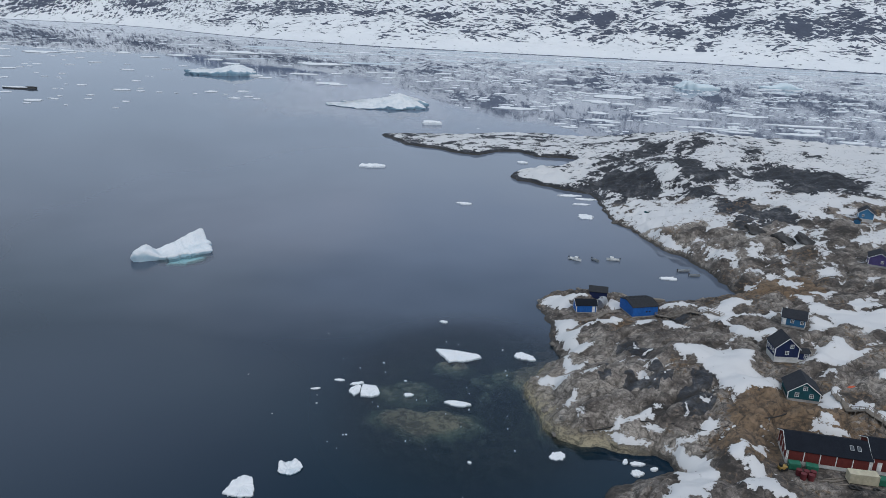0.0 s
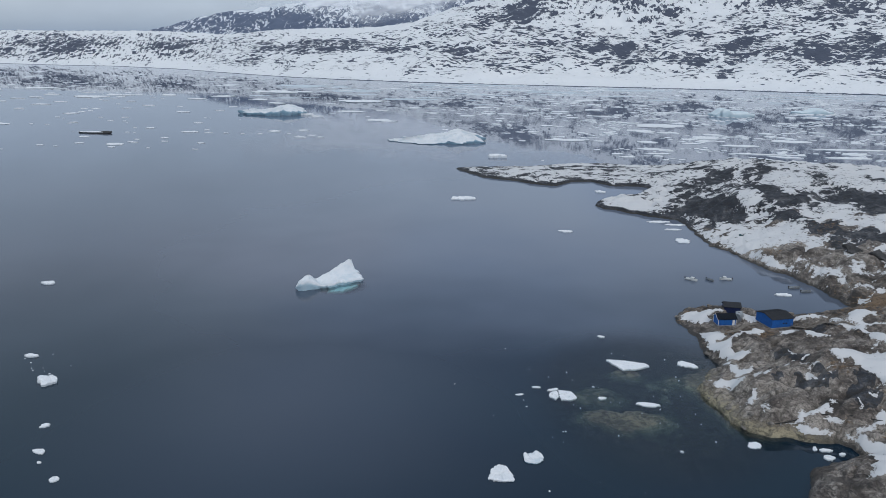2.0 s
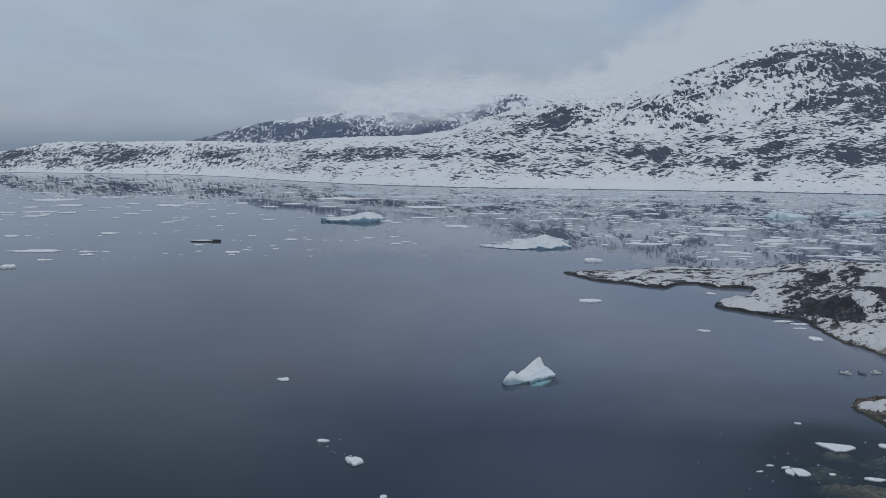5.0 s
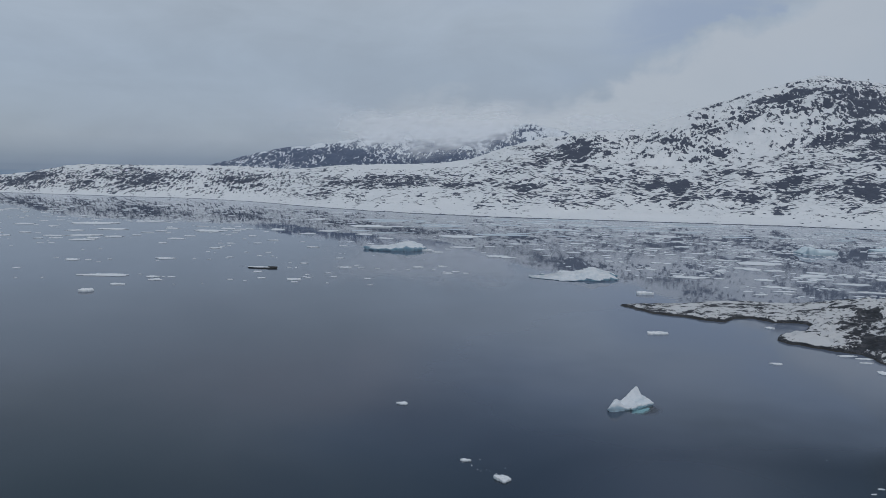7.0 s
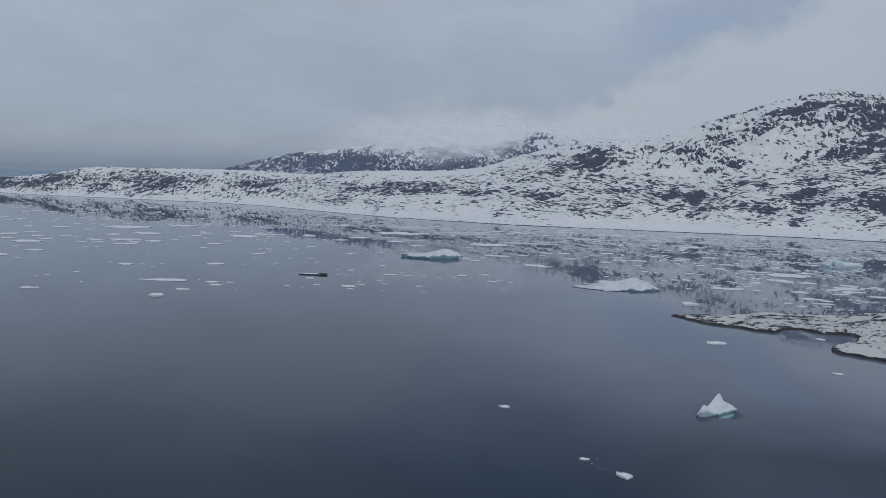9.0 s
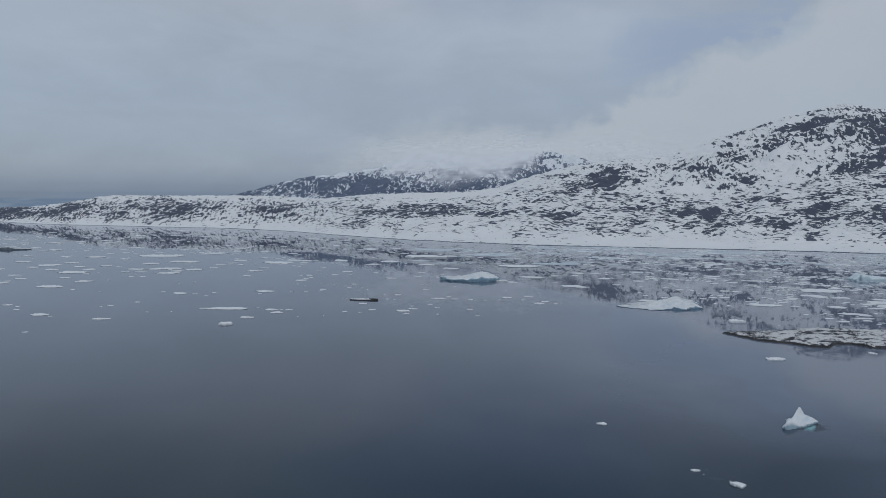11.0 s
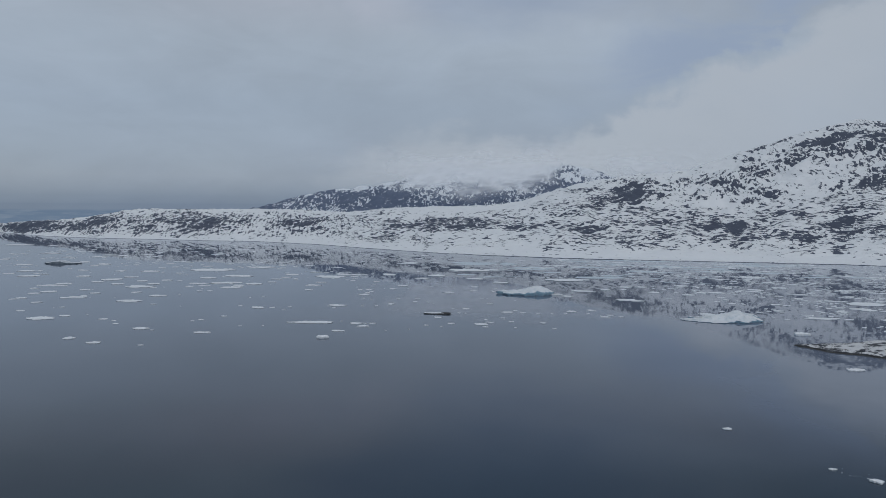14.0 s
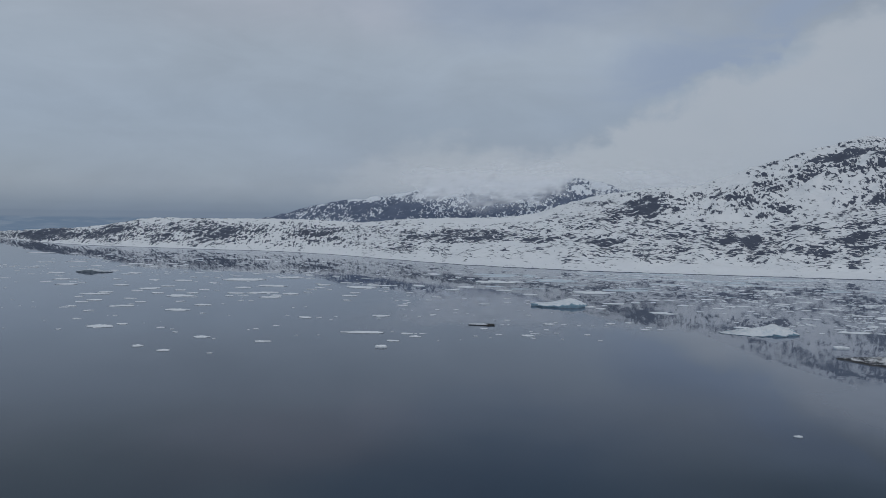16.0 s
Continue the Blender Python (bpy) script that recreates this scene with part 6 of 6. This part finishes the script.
skip_bin(-7.2, -6.2, 4, green_mat, "dark green metal waste container by the wall")
skip_bin(-3.6, -6.3, -6, green_mat, "dark green metal waste container by the wall")
skip_bin(10.6, -7.4, 2, green_mat, "dark green metal waste container beside the cream one")


def drum(x, y, label):
    root = thing("oil_drum", yard_place(x, y), label, "drum", "drums in the yard")
    part("drum_body", rod((0, 0, 0), (0, 0, 1.35), 0.62, 14), maroon_mat, root)
    for z in (0.42, 0.88, 1.30):
        part("hoop", rod((0, 0, z), (0, 0, z + 0.06), 0.66, 14), maroon_mat, root)


for x, y in ((-6.6, -8.4), (-5.1, -8.5), (-3.7, -8.3), (-6.0, -9.9), (-4.4, -9.8)):
    drum(x, y, "rust-red metal drum standing in the yard")

crate = thing("shipping_container", yard_place(6.2, -7.6, 3), "weathered cream shipping container in the yard", "container")
part("box_shell", box(6.0, 2.3, 2.3, (0, 0, 0.15), 0.06), cream_mat, crate)
for k in range(11):
    part("rib", box(0.12, 0.06, 2.0, (-2.75 + k * 0.55, -1.17, 0.3)), cream_mat, crate)
part("top_rail", box(6.1, 0.12, 0.12, (0, -1.14, 2.38)), cream_mat, crate)
for x in (-2.8, 2.8):
    part("corner_post", box(0.2, 0.2, 2.4, (x, -1.1, 0.1)), cream_mat, crate)
for k, (x, y, r) in enumerate(((3.6, -10.6, 0.62), (4.9, -10.9, 0.55), (8.4, -10.4, 0.6))):
    tyre = bmesh.new()
    rings = []
    for i in range(16):
        a = i * 2 * math.pi / 16
        rings.append([tyre.verts.new(((r + 0.2 * math.cos(b)) * math.cos(a), (r + 0.2 * math.cos(b)) * math.sin(a), 0.2 + 0.2 * math.sin(b))) for b in np.linspace(0, 2 * np.pi, 8, endpoint=False)])
    for a, b in zip(rings, rings[1:] + rings[:1]):
        for i in range(8):
            tyre.faces.new((a[i], b[i], b[(i + 1) % 8], a[(i + 1) % 8]))
    ob = link_mesh("tyre", tyre, black_mat, True)
    ob.matrix_world = yard_place(x, y)
    tagged(ob, "worn black tyre lying flat in the yard", "tyre", "tyres in the yard")
for k, (x, y, turn) in enumerate(((0.4, -8.0, 24), (1.3, -8.6, 28), (-0.4, -9.0, 20), (2.0, -10.0, 12))):
    ob = link_mesh("timber_beam", box(4.6, 0.24, 0.2, (0, 0, 0.02), 0.02), timber_mat)
    ob.matrix_world = yard_place(x, y, turn)
    tagged(ob, "pale timber beam lying in the yard", "beam", "beams in the yard")
digger = thing("dumper", yard_place(-9.8, -7.6, 30), "small yellow dumper parked by the house corner", "machine")
part("body", box(1.9, 1.1, 0.7, (0, 0, 0.35), 0.08), plain("yellow_paint", (0.34, 0.22, 0.06), 0.6), digger)
part("seat", box(0.5, 0.8, 0.6, (-0.6, 0, 1.05), 0.06), black_mat, digger)
for x in (-0.6, 0.6):
    for y in (-0.62, 0.62):
        part("wheel", rod((x, y - 0.1, 0.35), (x, y + 0.1, 0.35), 0.35, 12), black_mat, digger)

# orange tarpaulin on the slope
bm = floe_mesh(2.4, 1.1, 0.2, 77, 14, 0.7)
ob = link_mesh("tarpaulin", bm, orange_mat)
ob.matrix_world = pose(103.0, 178.5, ground_at(103.0, 178.5) + 0.15, 0, 0, 10)
tagged(ob, "crumpled orange tarpaulin on the snowy slope", "tarpaulin")

# dark slabs leaning out of the snow on the slope across the bay
slab_rock_mat = plain("dark_slate", (0.070, 0.069, 0.071), 0.9, 0.5, 1.2, bump=1.0)
for k, (x, y, l) in enumerate(((128.5, 321, 9.5), (138, 312, 10.5), (145.5, 310, 9.5))):
    bm = box(l, 4.2, 2.0, (0, 0, -1.7), 0.3)
    bmesh.ops.subdivide_edges(bm, edges=bm.edges[:], cuts=5, use_grid_fill=True)
    for v in bm.verts:
        v.co.x *= 1 - 0.10 * v.co.y
        v.co += 1.3 * noise.noise_vector(v.co * 0.30 + Vector((k * 9, 0, 0))) + 0.5 * noise.noise_vector(v.co * 0.9 + Vector((0, k * 7, 0)))
    ob = link_mesh("rock_slab", bm, slab_rock_mat)
    ob.matrix_world = pose(x, y, ground_at(x, y) + 1.2, 46, 0, 18) @ pose(0, 0, 0, 0, 0, -48)
    tagged(ob, "dark grey tilted rock slab standing out of the snow", "rock slab", "tilted slabs on the slope")

# loose stones along the shore of the settlement
rs = np.random.RandomState(21)
stone_grey = plain("shore_stone", (0.21, 0.19, 0.17), 0.9, 0.45, 1.5, bump=1.0)
for k in range(46):
    i = rs.randint(6, len(TOWN) - 1)
    (ax, ay), (bx, by) = TOWN[i], TOWN[i + 1]
    t = rs.rand()
    x, y = ax + (bx - ax) * t + rs.normal(0, 2.2), ay + (by - ay) * t + rs.normal(0, 2.2)
    g = ground_at(x, y)
    if g < -0.15:
        continue
    bm = bmesh.new()
    bmesh.ops.create_icosphere(bm, subdivisions=2, radius=1.0)
    size = rs.uniform(0.3, 0.95)
    for v in bm.verts:
        v.co = Vector((v.co.x * size * 1.3, v.co.y * size, v.co.z * size * 0.6)) * (1 + 0.6 * noise.noise(v.co * 1.2 + Vector((k, 0, 0))))
    ob = link_mesh("boulder", bm, stone_grey)
    ob.matrix_world = pose(x, y, g + 0.15 * size, 0, 0, rs.uniform(0, 360))
    tagged(ob, "rounded grey-brown boulder at the water's edge", "boulder", "boulders on the shore")
# snow-crusted floes in the little inlet
for k, (x, y, l, w) in enumerate(((44.0, 152.0, 3.2, 1.6), (43.4, 148.2, 3.0, 2.4), (47.6, 150.2, 2.0, 1.2), (41.5, 152.6, 2.0, 1.1))):
    floe(x, y, l, w, k * 20, 0.4, 520 + k, "small white ice floe caught in the rocky inlet", group="floes in the inlet")

# mast on the summit of the mountain
mast = thing("summit_mast", pose(1121, 2739, float(along(CREST, 1121, 2)) - 4, 0, 0, 0), "thin dark mast on the snowy summit", "mast")
part("pole", rod((0, 0, 0), (0, 0, 16), 1.0, 6, 0.6), black_mat, mast)
part("antenna_box", box(3.0, 3.0, 2.2, (0, 0, 13)), black_mat, mast)

# odds and ends on the shore
pile = thing("timber_stack", pose(69, 246, ground_at(69, 246) + 0.02, 0, 0, -8), "pale stack of timber lying on the snow by the bay", "timber")
for k in range(9):
    row_, col_ = divmod(k, 3) if k < 6 else (2, k - 6)
    part("plank", box(5.2 - 0.3 * row_, 0.42, 0.28, (0.12 * ((k * 7) % 5 - 2), -0.5 + 0.5 * col_, 0.3 * row_), 0.02), timber_mat, pile)
dinghy = thing("dinghy", pose(91, 364, ground_at(91, 364) + 0.3, 0, 0, 20), "teal open dinghy pulled up on the snowy shore", "boat")
part("hull", hull(4.4, 1.7, 0.7), teal_mat, dinghy)
part("thwart", box(0.3, 1.3, 0.08, (0.2, 0, 0.5)), timber_mat, dinghy)
house("hut", 177.5, 335.5, ground_at(177.5, 335.5), 60, 3.0, 2.6, 1.9, 0.8, steel_blue_mat, slate_mat, "small blue-grey hut below the light blue house", 0.3, corners=False)
